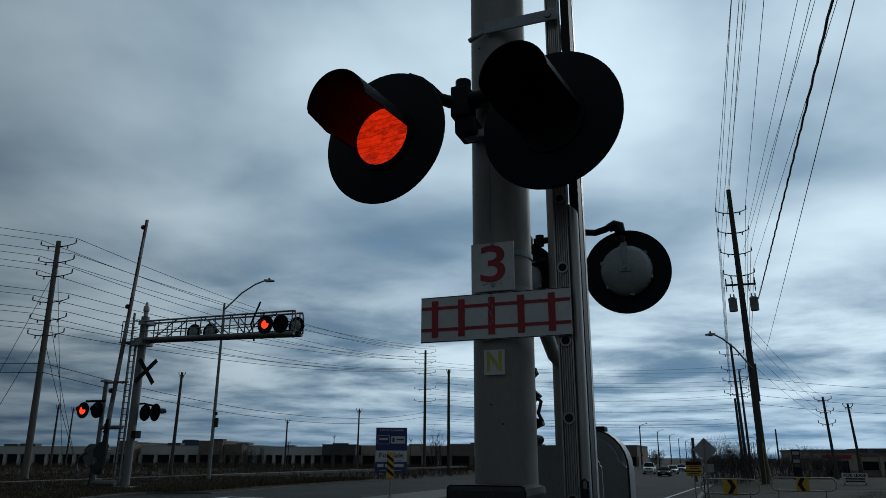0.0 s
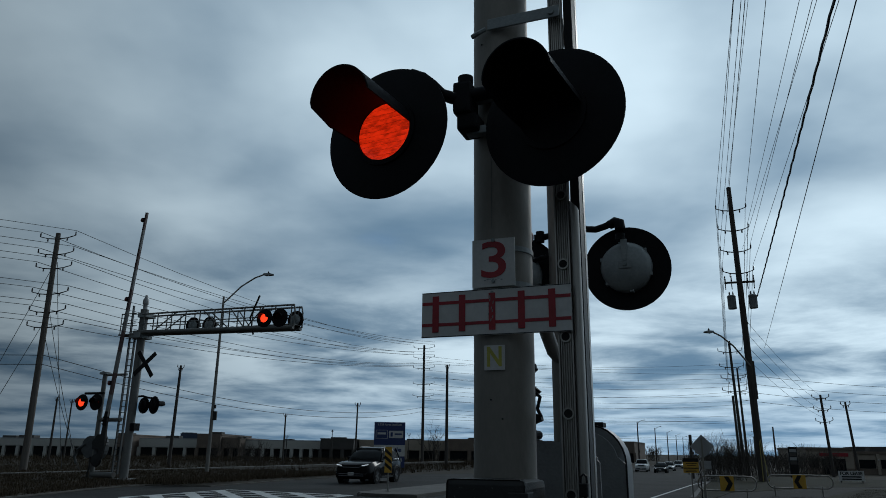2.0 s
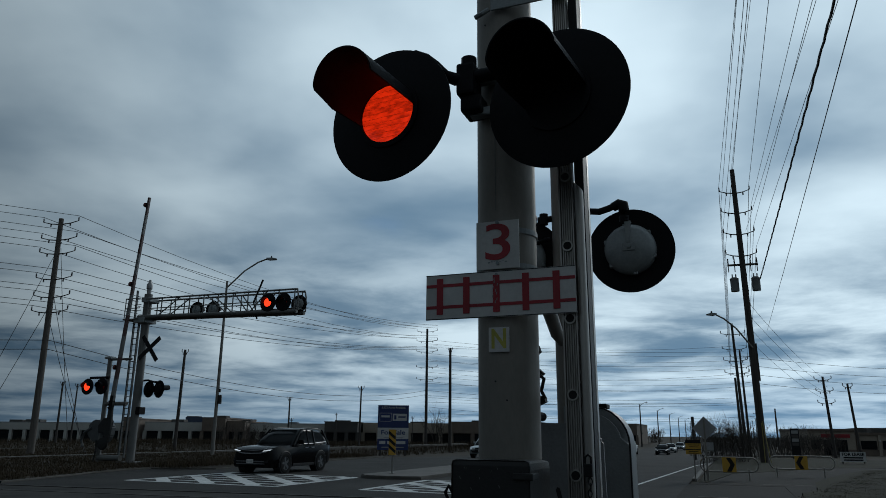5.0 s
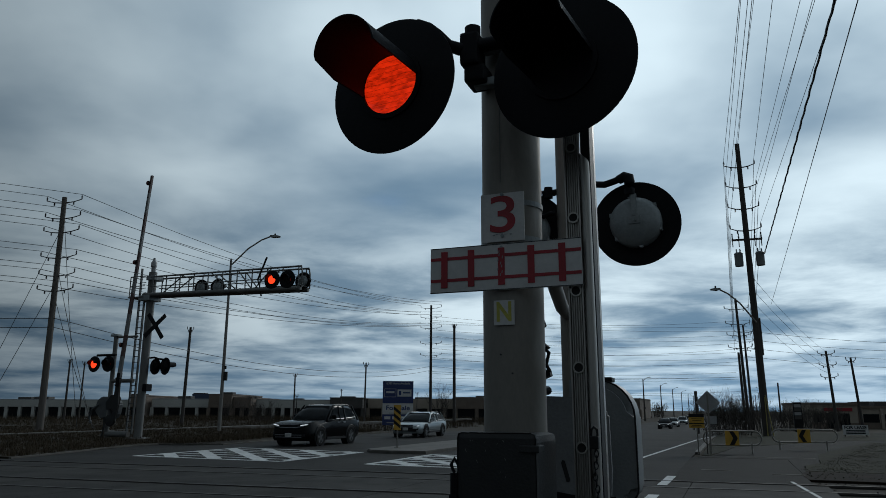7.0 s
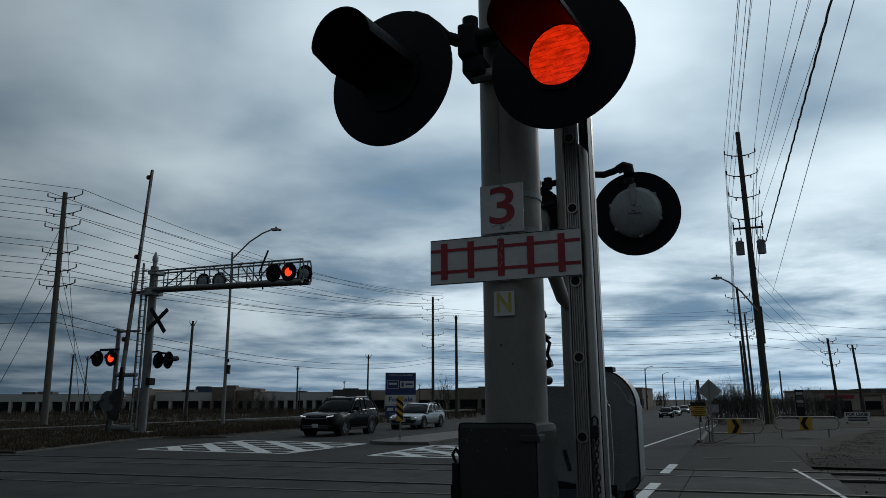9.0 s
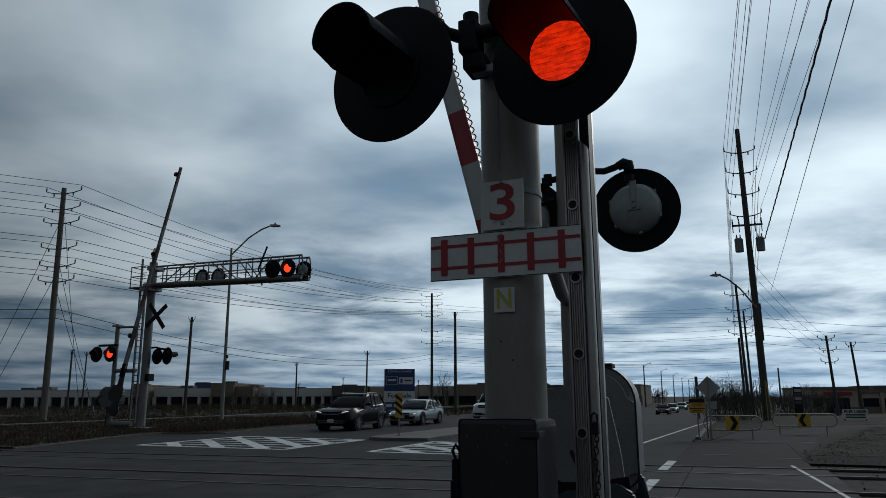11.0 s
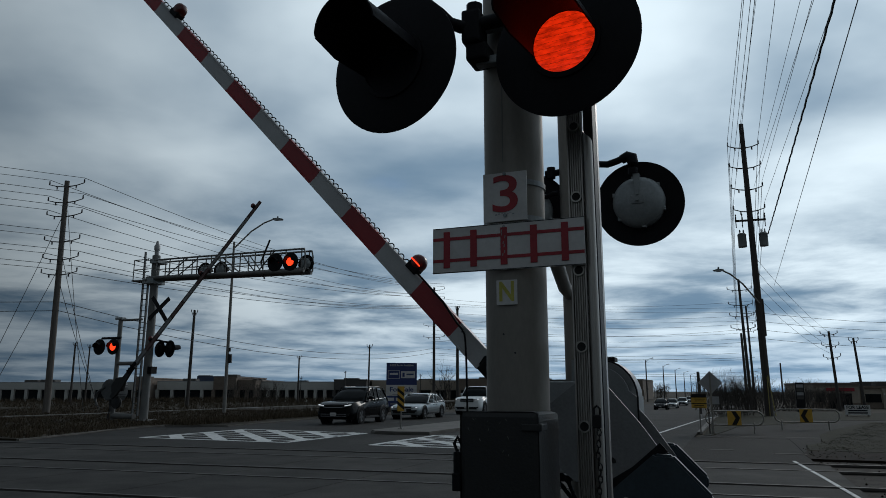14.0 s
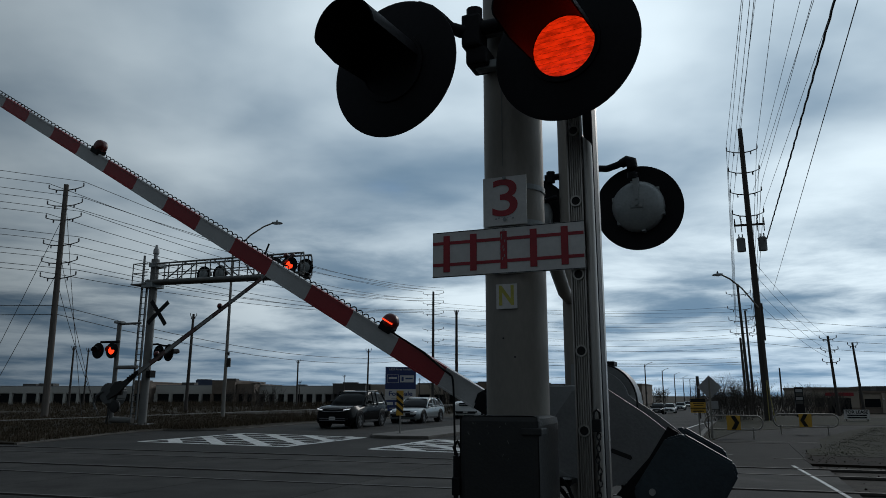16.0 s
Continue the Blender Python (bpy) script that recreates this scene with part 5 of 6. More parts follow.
def wheel(parent, x, y, r, w):
    s = 1 if x > 0 else -1
    bm = bmesh.new()
    R = Matrix.Rotation(radians(90), 4, "Y")
    lathe(bm, [(r * .66, -w / 2), (r * .93, -w / 2), (r, -w / 2 + .03), (r, w / 2 - .03), (r * .93, w / 2), (r * .66, w / 2)], R, 28)
    t = part("wheel", bm, "tyre", parent, smooth=True)
    t.matrix_local = pose(x, y, r)
    bm = bmesh.new()
    lathe(bm, [(r * .67, w / 2), (r * .64, w / 2 - .02), (r * .60, -w / 2 + .02), (r * .67, -w / 2)], R, 28)
    for i in range(5):
        m = Matrix.Rotation(i * math.tau / 5, 4, "X")
        box(bm, s * (w / 2 - .06), s * (w / 2 - .015), -.04, .04, .03, r * .64, m=m)
    rod(bm, (s * (w / 2 - .07), 0, 0), (s * (w / 2 - .01), 0, 0), .06, seg=12)
    part("rim", bm, "rim", t, "silver alloy rim")
    bm = bmesh.new()
    rod(bm, (s * (w / 2 - .12), 0, 0), (s * (w / 2 - .1), 0, 0), r * .6, seg=20)
    part("brake", bm, "trim", t)
    return t


def car(name, label, paint, spec, category="car"):
    """Front towards -y, front axle at y = 0."""
    L0, wb, L1, W, H, hood, belt, r = (spec[k] for k in ("front", "wb", "rear", "w", "h", "hood", "belt", "r"))
    t = thing(name, Matrix(), label, category)
    w = W / 2
    ye = wb + L1
    bm = bmesh.new()
    cow = spec["cowl"]
    st = [body_ring(-L0, .30, .52, .60, w * .78, w * .7), body_ring(-L0 + .06, .24, .58, hood - .16, w * .86, w * .76), body_ring(-L0 + .25, .22, .66, hood - .07, w * .95, w * .82), body_ring(-L0 + .6, .22, .74, hood - .03, w, w * .84),
          body_ring(cow, .24, hood - .08, hood + .02, w, w * .86), body_ring(cow + .5, .24, belt - .06, belt, w, w * .9), body_ring(wb * .6, .24, belt - .05, belt + .02, w, w * .9), body_ring(wb, .24, belt - .03, belt + .04, w, w * .89),
          body_ring(ye - .35, .26, belt - .03, belt + .04, w * .97, w * .85), body_ring(ye - .06, .30, belt - .06, belt + .0, w * .9, w * .8), body_ring(ye, .36, belt - .15, belt - .06, w * .84, w * .74)]
    loft(bm, st)
    body = part("body", bm, paint, t, smooth=True)
    # cabin
    wsb, rf0, rf1, bk = spec["ws"], spec["roof0"], spec["roof1"], spec["back"]
    bm = bmesh.new()
    def ring(y, z0, z1, wa, wb_):
        half = [(wa, z0), (wa * .985, z0 + (z1 - z0) * .3), (wb_ * 1.03, z0 + (z1 - z0) * .86), (wb_ * .9, z1 - .015), (wb_ * .5, z1)]
        return [(x, y, z) for x, z in half] + [(-x, y, z) for x, z in reversed(half)]
    loft(bm, [ring(wsb, belt - .1, belt - .02, w * .9, w * .86), ring(wsb + (rf0 - wsb) * .5, belt - .1, belt + (H - belt) * .55, w * .9, w * .78), ring(rf0, belt - .1, H - .05, w * .9, w * .70), ring(rf0 + .4, belt - .1, H, w * .9, w * .69),
              ring((rf0 + rf1) / 2, belt - .1, H, w * .9, w * .69), ring(rf1, belt - .1, H - .05, w * .89, w * .68), ring((rf1 + bk) / 2, belt - .1, belt + (H - belt) * .55, w * .86, w * .72), ring(bk, belt - .1, belt, w * .83, w * .78)])
    for f in bm.faces:
        cen = f.calc_center_median()
        if cen.z > H - .075 and rf0 - .1 < cen.y < rf1 + .2:
            f.material_index = 1
    part("cabin", bm, ["glass_dark", paint], t, "dark glazed cabin under a painted roof", smooth=True)
    # glass, set a little proud of the cabin
    def pane(nm, pts, par=t):
        bm2 = bmesh.new()
        bm2.faces.new([bm2.verts.new(p) for p in pts])
        bmesh.ops.solidify(bm2, geom=bm2.faces[:], thickness=.008)
        return part(nm, bm2, "glass_dark", par, "dark tinted glass")
    e = .012
    pane("windscreen", [(-w * .80, wsb + .05 - e, belt + .02 + e), (w * .80, wsb + .05 - e, belt + .02 + e), (w * .64, rf0 - .03 - e, H - .07 + e), (-w * .64, rf0 - .03 - e, H - .07 + e)])
    pane("rear_window", [(-w * .66, bk + e - .05, belt + .06), (w * .66, bk + e - .05, belt + .06), (w * .58, rf1 + e + .05, H - .08), (-w * .58, rf1 + e + .05, H - .08)])
    zt = H - .11
    for s in (-1, 1):
        def P(y, z):
            f = (z - belt + .1) / (H - belt + .1)
            wx = w * (.90 - .01 * f) * (1 - f) + w * .715 * f if f > .3 else w * .9
            wx = w * .90 - (w * .90 - w * .725) * max(0, f - .05)
            return (s * (wx + .022), y, z)
        b0, b1 = belt + .05, zt
        ys = [wsb + .28 + (rf0 - wsb) * .15, (wsb + rf1) * .47 + .12, rf1 * .74, bk - .28]
        pane("side_window", [P(ys[0], b0), P(ys[1] - .05, b0 + .01), P(ys[1] - .05, b1), P(rf0 + .12, b1 - .02)])
        pane("side_window", [P(ys[1] + .05, b0 + .01), P(ys[2], b0 + .03), P(ys[2] - .03, b1 - .01), P(ys[1] + .05, b1)])
        if spec.get("third", True):
            pane("side_window", [P(ys[2] + .09, b0 + .03), P(ys[3] - .05, b0 + .08), P(rf1 - .08, b1 - .07), P(ys[2] + .05, b1 - .02)])
        for yb, yt in ((wsb + .12, rf0 + .02), (ys[1], ys[1]), (ys[2] + .04, ys[2] + .01), (bk - .12, rf1 + .03)):
            bm = bmesh.new()
            tube(bm, [P(yb, belt - .04), P((yb + yt) / 2, (belt + zt) / 2 + .02), P(yt, zt + .06)], [.045, .036, .036], 6)
            part("pillar", bm, paint, t, smooth=True)
        bm = bmesh.new()
        tube(bm, [P(ys[0] - .1, b0 - .03), P(ys[1], b0 - .02), P(ys[2], b0), P(ys[3], b0 + .05)], .012, 6)
        part("window_trim", bm, "chrome", t, "bright trim strip")
        if spec.get("rails", True):
            bm = bmesh.new()
            tube(bm, [(s * w * .66, rf0 + .15, H - .03), (s * w * .66, rf0 + .35, H + .012), (s * w * .66, rf1 - .2, H + .008), (s * w * .655, rf1, H - .04)], .014, 6)
            part("roof_rail", bm, "rim", t, "dull metal roof rail")
        bm = bmesh.new()
        box(bm, s * (w + .02) - .11, s * (w + .02) + .11, ys[0] + .08, ys[0] + .2, belt + .03, belt + .19, .03)
        part("mirror", bm, paint, t)
        # head lamps
        bm = bmesh.new()
        prism(bm, [(s * w * .54, hood - .225), (s * w * .80, hood - .19), (s * w * .83, hood - .15), (s * w * .57, hood - .192)], -L0 + .005, -L0 + .26)
        part("headlight", bm, "headlight" if spec.get("lit", True) else "rim", t, "lit headlight")
        bm = bmesh.new()
        prism(bm, [(s * w * .55, .40), (s * w * .8, .42), (s * w * .82, .52), (s * w * .58, .48)], -L0 - .012, -L0 + .25)
        part("fog_recess", bm, "trim", t)
        bm = bmesh.new()
        box(bm, s * w * .7 - .1, s * w * .7 + .1, ye - .03, ye + .01, belt - .25, belt - .02, .02)
        part("tail_lamp", bm, "lens_off", t)
        for y in (0, wb):
            bm = bmesh.new()
            pts = [(s * (w * .985), y + (r + .07) * math.cos(k * math.pi / 12), r + (r + .07) * math.sin(k * math.pi / 12)) for k in range(-1, 14)]
            tube(bm, pts, .035, 6)
            part("wheel_arch", bm, "trim", t)
            bm = bmesh.new()
            rod(bm, (s * (w - .3), y, r), (s * (w + .004), y, r), r + .05, seg=24)
            part("wheel_well", bm, "trim", t)
        bm = bmesh.new()
        box(bm, s * w * .985 - .01, s * w * .985 + .02, .55, wb - .5, .26, .36, .008)
        part("sill", bm, "trim", t)
        for yy in (ys[1] - .35, ys[2] - .3):
            bm = bmesh.new()
            box(bm, s * (w + .004) - .012, s * (w + .004) + .012, yy, yy + .2, belt - .13, belt - .10, .004)
            part("door_handle", bm, "chrome" if paint == "car_black" else paint, t)
    # grille and plate
    bm = bmesh.new()
    box(bm, -w * .46, w * .46, -L0 - .02, -L0 + .1, hood - .34, hood - .13, .02)
    g = part("grille", bm, "trim", t)
    for z in ((hood - .29, hood - .17) if paint == "car_black" else (hood - .24,)):
        bm = bmesh.new()
        tube(bm, [(-w * .72, -L0 + .02, z + .06), (-w * .4, -L0 - .03, z), (0, -L0 - .045, z - .01), (w * .4, -L0 - .03, z), (w * .72, -L0 + .02, z + .06)], .02, 6)
        part("grille_bar", bm, "chrome", g)
    bm = bmesh.new()
    box(bm, -w * .7, w * .7, -L0 - .025, -L0 + .1, .34, .50, .02)
    lg = part("lower_grille", bm, "trim", t)
    if paint == "car_black":
        for z in (.37, .46):
            bm = bmesh.new()
            box(bm, -w * .66, w * .66, -L0 - .035, -L0 - .02, z, z + .022)
            part("grille_bar", bm, "chrome", lg)
    bm = bmesh.new()
    box(bm, -.15, .15, -L0 - .06, -L0 - .035, .40, .545, .004)
    pl = part("plate", bm, "sign_white", t, "pale number plate")
    bm = bmesh.new()
    for i in range(6):
        box(bm, -.115 + .04 * i, -.09 + .04 * i, -L0 - .063, -L0 - .0605, .44, .50)
    part("plate_bars", bm, "sign_back", pl)
    ws = [wheel(t, s * (w - .095), y, r, .24) for s in (-1, 1) for y in (0, wb)]
    return t, ws


SUV = dict(front=.95, wb=2.64, rear=.98, w=1.93, h=1.73, hood=1.06, belt=1.08, r=.375, cowl=.62, ws=.52, roof0=1.30, roof1=2.95, back=3.5)
WAGON = dict(front=.85, wb=2.81, rear=1.0, w=1.83, h=1.39, hood=.82, belt=.87, r=.33, cowl=.55, ws=.50, roof0=1.32, roof1=2.95, back=3.62)
TRUCK = dict(front=.95, wb=3.5, rear=1.2, w=1.98, h=1.88, hood=1.18, belt=1.2, r=.40, cowl=.62, ws=.6, roof0=1.2, roof1=2.3, back=2.6, third=False, rails=False)
SEDAN = dict(front=.9, wb=2.7, rear=1.05, w=1.82, h=1.48, hood=.86, belt=.92, r=.33, cowl=.6, ws=.52, roof0=1.35, roof1=2.5, back=3.3, third=False, rails=False)
SUV_OB, SUV_W = car("suv", "glossy black sport utility car with chrome trim", "car_black", SUV)
WAG_OB, WAG_W = car("estate_car", "silver estate car with lit headlights", "car_silver", WAGON)
TRK_OB, TRK_W = car("pickup", "white pickup truck waiting in the queue", "car_white", TRUCK, "pickup truck")
FAR_CARS = [car("car", lab, paint, dict(SEDAN), "car")[0] for lab, paint in (("dark car coming along the road", "car_black"), ("pale car coming along the road", "car_white"), ("silver car coming along the road", "car_silver"), ("small pale car far down the road", "car_white"))]
tagged(FAR_CARS[0], group="oncoming cars"), tagged(FAR_CARS[1], group="oncoming cars"), tagged(FAR_CARS[2], group="oncoming cars"), tagged(FAR_CARS[3], group="oncoming cars")
SUV_ROWS = [(0, 54.5), (.8, 45.5), (1.0, 43.2), (1.5, 37.7), (2, 32.7), (2.5, 28.9), (3, 26.2), (3.5, 25.05), (4, 24.75), (4.4, 24.7), (6.3, 26.3), (6.5, 26.55), (7, 27.1), (7.5, 27.6), (8, 28.05), (8.5, 28.5), (9, 28.9), (10.2, 29.9), (11.5, 30.2), (16, 30.2)]
WAG_ROWS = [(0, 99.8), (4.2, 61.8), (5.5, 44.8), (6.3, 39.2), (6.5, 38.6), (7, 37.7), (7.5, 37.2), (8, 37.0), (16, 37.0)]
TRK_ROWS = [(0, 130.6), (6, 97.6), (9.2, 66.2), (10.4, 54.4), (11.3, 49.4), (11.5, 48.9), (12, 48.0), (12.5, 47.3), (13, 47.0), (16, 46.8)]


def glide(rows, t):
    """Position along the road, eased between rows."""
    ts, xs = [r[0] for r in rows], [r[1] for r in rows]
    return float(np.interp(t, ts, xs))


def drive(ob, wheels, rows, across, r, turn, until):
    key = []
    for t, a in rows:
        key.append((t, road_pose(a, across(a) + bend(a), rise(a), turn(a))))
    walk(ob, key)
    a0 = rows[0][1]
    n = int(until * 30)
    for wh in wheels:
        p = wh.matrix_local.translation
        wr = []
        for i in range(n + 1):
            t = until * i / n
            wr.append((t, pose(p.x, p.y, p.z, math.degrees((a0 - glide(rows, t)) / r) % 360, 0, 0)))
        wr.append((16, wr[-1][1]))
        walk(wh, wr)


# ---- signs, barriers ----
def post(bm, x, y, z0, z1, r=.03):
    rod(bm, (x, y, z0), (x, y, z1), r, seg=10)


def build_signs():
    # striped object marker on the island
    t = thing("object_marker", road_pose(25.2, -11.95, .11), "yellow and black diagonal striped marker on a post", "road sign")
    bm = bmesh.new()
    post(bm, 0, .03, 0, .8, .03)
    box(bm, -.09, .09, -.06, .12, 0, .03, .005)
    part("post", bm, "concrete_pole", t)
    bm = bmesh.new()
    box(bm, -.145, .145, -.012, .0, .66, 1.59)
    pl = part("panel", bm, "sign_yellow", t, "yellow reflective panel")
    for i in range(5):
        z = .52 + i * .25
        bm = bmesh.new()
        pts = [(-.145, z + .15), (-.145, z + .275), (.145, z + .06), (.145, z - .065)]
        cl = [(x, min(max(zz, .662), 1.588)) for x, zz in pts]
        if len(set(cl)) == 4 and max(p[1] for p in cl) - min(p[1] for p in cl) > .05:
            prism(bm, cl, -.016, -.0125)
            part("stripe", bm, "trim", pl)
        else:
            bm.free()
    # for-sale board
    t = thing("sale_board", pose(-3.5, 60, 0, 0, 0, 3), "large navy and white property sale board on posts", "board")
    W, z0, z1 = 1.26, .55, 3.80
    for s in (-1, 1):
        bm = bmesh.new()
        box(bm, s * 1.0 - .07, s * 1.0 + .07, .03, .17, -.8, 3.6)
        part("post", bm, "wood_pole", t)
    for nm, a, b, mt in (("top_panel", 2.0, z1, "sign_blue"), ("middle_panel", 1.12, 1.996, "sign_white"), ("bottom_panel", z0 - .3, 1.116, "sign_blue")):
        bm = bmesh.new()
        box(bm, -W, W, -.02, .02, a, b)
        p = part(nm, bm, mt, t)
        if nm == "middle_panel":
            text_mesh("For Sale", .50, "sign_blue", p, pose(0, -.025, 1.62, 90, 0, 0), "lettering", .002, 1.95, .012)
            bm = bmesh.new()
            box(bm, -.75, .85, -.026, -.021, 1.18, 1.25)
            part("bar", bm, "sign_back", p)
        elif nm == "top_panel":
            text_mesh("6.523 Acres Available", .22, "sign_white", p, pose(0, -.025, 3.60, 90, 0, 0), "lettering", .002, 1.95, .003)
            bm = bmesh.new()
            box(bm, -1.12, -.16, -.026, -.021, 2.5, 3.18)
            f = part("emblem", bm, "sign_white", p)
            bm = bmesh.new()
            box(bm, -1.09, -.19, -.030, -.0262, 2.53, 3.15)
            part("emblem_field", bm, "sign_blue", p)
            bm = bmesh.new()
            box(bm, -.98, -.30, -.034, -.0302, 2.82, 2.98)
            part("emblem_bar", bm, "sign_white", p)
            bm = bmesh.new()
            box(bm, -.05, 1.1, -.026, -.021, 2.55, 3.12)
            part("emblem", bm, "sign_white", p)
            bm = bmesh.new()
            box(bm, .07, .25, -.030, -.0262, 2.66, 3.0)
            box(bm, .4, 1.0, -.030, -.0262, 2.8, 2.92)
            part("emblem_bar", bm, "sign_blue", p)
        else:
            for i, (x, w) in enumerate(((-.85, .5), (-.2, .5), (.65, .75))):
                bm = bmesh.new()
                box(bm, x - w / 2, x + w / 2, -.026, -.021, .72, .96)
                part("bar", bm, "sign_white", p)
            bm = bmesh.new()
            box(bm, -.9, .9, -.026, -.021, .42, .5)
            part("bar", bm, "sign_back", p)
    # diamond sign seen from behind
    t = thing("diamond_sign", pose(9.84, 26.8, 0, 0, 0, -22), "bare metal back of a diamond road sign on a post", "road sign")
    bm = bmesh.new()
    box(bm, -.30, .30, -.004, .004, -.30, .30, m=pose(.0, .0, 1.84, 0, 45, 0))
    part("panel", bm, "sign_back", t)
    bm = bmesh.new()
    box(bm, -.03, .03, -.045, -.006, 0, 2.15)
    part("post", bm, "galv", t)
    bm = bmesh.new()
    box(bm, -.07, .27, -.004, .004, 1.06, 1.34)
    part("plate", bm, "sign_back", t)
    bm = bmesh.new()
    box(bm, -.14, -.10, -.04, 0, 0, .9)
    part("stake", bm, "wood_pole", t)
    # yellow notice
    t = thing("notice_sign", pose(9.36, 26.75, 0, 0, 0, -10), "yellow and black notice board on a thin post", "road sign")
    bm = bmesh.new()
    box(bm, -.27, .27, -.008, .0, .92, 1.43)
    pl = part("panel", bm, "sign_yellow", t)
    bm = bmesh.new()
    box(bm, -.268, .268, -.011, -.0085, 1.30, 1.428)
    box(bm, -.268, .268, -.011, -.0085, 1.065, 1.10)
    part("black_band", bm, "trim", pl)
    for i, (x, z, w) in enumerate(((.02, 1.245, .38), (.02, 1.18, .32), (0, 1.015, .34), (0, .96, .4))):
        bm = bmesh.new()
        box(bm, x - w / 2, x + w / 2, -.011, -.0085, z - .012, z + .012)
        part("bar", bm, "trim", pl)
    bm = bmesh.new()
    box(bm, -.012, .03, .003, .04, 0, 1.35)
    part("post", bm, "galv", t)
    # looped barrier rails with chevrons
    for (x, y, rz, flip, w) in ((10.72, 27.0, -10, 1, 2.02), (14.68, 29.6, -10, -1, 2.45)):
        t = thing("path_barrier", pose(x, y, .08, 0, 0, rz), "looped grey pipe barrier with a yellow chevron panel", "barrier", "path barriers")
        bm = bmesh.new()
        pts = []
        R, hw, zc = .25, w / 2 - .25, .48
        for k in range(33):
            a = math.tau * k / 32
            pts.append((math.copysign(hw, math.cos(a)) * (1 if abs(math.cos(a)) > 1e-6 else 0) + R * math.cos(a), 0, zc + R * math.sin(a)))
        tube(bm, pts, .028, 8)
        part("loop", bm, "galv", t, smooth=True)
        for s in (-.72, .60):
            bm = bmesh.new()
            post(bm, s * w / 2 * 1.1, 0, -.1, .3, .028)
            part("leg", bm, "galv", t)
        cx = -.01 if flip > 0 else -.03
        bm = bmesh.new()
        box(bm, cx - .24, cx + .24, -.04, -.032, .22, .74)
        pl = part("chevron_panel", bm, "sign_yellow", t, "yellow panel with a black chevron")
        bm = bmesh.new()
        f = flip
        prism(bm, [(cx - f * .10, .235), (cx + f * .06, .235), (cx + f * .20, .48), (cx + f * .06, .725), (cx - f * .10, .725), (cx + f * .04, .48)], -.044, -.0405)
        part("chevron", bm, "trim", pl)
    # pylon and banner near the shops
    t = thing("pylon_sign", pose(34.3, 70, 0, 0, 0, -15), "dark pylon sign with pale panels", "pylon sign")
    bm = bmesh.new()
    box(bm, -.38, .38, -.1, .1, -.5, 2.35, .02)
    f = part("frame", bm, "trim", t)
    for i in range(4):
        bm = bmesh.new()
        box(bm, -.3, .3, -.13, -.101, .75 + i * .37, 1.05 + i * .37)
        part("panel", bm, "sign_back" if i % 2 else "wall_dark", f)
    t = thing("lease_banner", pose(25.5, 45, 0, 0, 0, -12), "white letting banner on short stakes", "banner")
    bm = bmesh.new()
    box(bm, -.72, .72, -.01, .01, .12, .70)
    p = part("board", bm, "sign_white", t)
    text_mesh("FOR LEASE", .26, "trim", p, pose(0, -.014, .55, 90, 0, 0), "lettering", .002, 1.25, .008)
    for z in (.36, .22):
        bm = bmesh.new()
        box(bm, -.55, .55, -.014, -.0105, z - .04, z + .04)
        part("bar", bm, "trim", p)
    for s in (-.6, .6):
        bm = bmesh.new()
        box(bm, s - .03, s + .03, .012, .06, -.2, .7)
        part("stake", bm, "wood_pole", t)


# ---- buildings ----
def shed(x0, x1, y, h, wall, label, bays=0, depth=30, base=-1.6, low=1.7, rz=0.0):
    """A long low hall with loading bays between piers."""
    t = thing("industrial_building", pose((x0 + x1) / 2, y, base, 0, 0, rz), label, "building", "industrial buildings")
    w, H = (x1 - x0) / 2, h - base
    bm = bmesh.new()
    box(bm, -w, w, .5, depth, 0, H)
    part("wall", bm, wall, t)
    bm = bmesh.new()
    box(bm, -w - .15, w + .15, .3, depth + .15, H, H + .25)
    part("parapet", bm, "sign_back" if wall == "wall_white" else wall, t)
    bm = bmesh.new()
    box(bm, -w, w, .0, .5, low - base, H - .02)
    part("fascia", bm, wall, t)
    bays = bays or max(2, int(w * 2 / 3.2))
    for i in range(bays + 1):
        x = -w + i * 2 * w / bays
        bm = bmesh.new()
        box(bm, x - .35, x + .35, .02, .5, 0, low - base)
        part("pier", bm, wall, t)
        if i < bays:
            bm = bmesh.new()
            box(bm, x + .5, x - .5 + 2 * w / bays, .42, .497, .2, low - base - .1)
            part("window", bm, "glass_dark", t)
    rnd = random.Random(int(x0 * 7))
    for i in range(max(1, int(w / 6))):
        x = rnd.uniform(-w, w)
        bm = bmesh.new()
        s = rnd.uniform(.8, 2.2)
        box(bm, x - s, x + s, 3, 6, H + .25, H + rnd.uniform(.5, 1.0), .05)
        part("roof_unit", bm, "wall_dark", t)
    return t


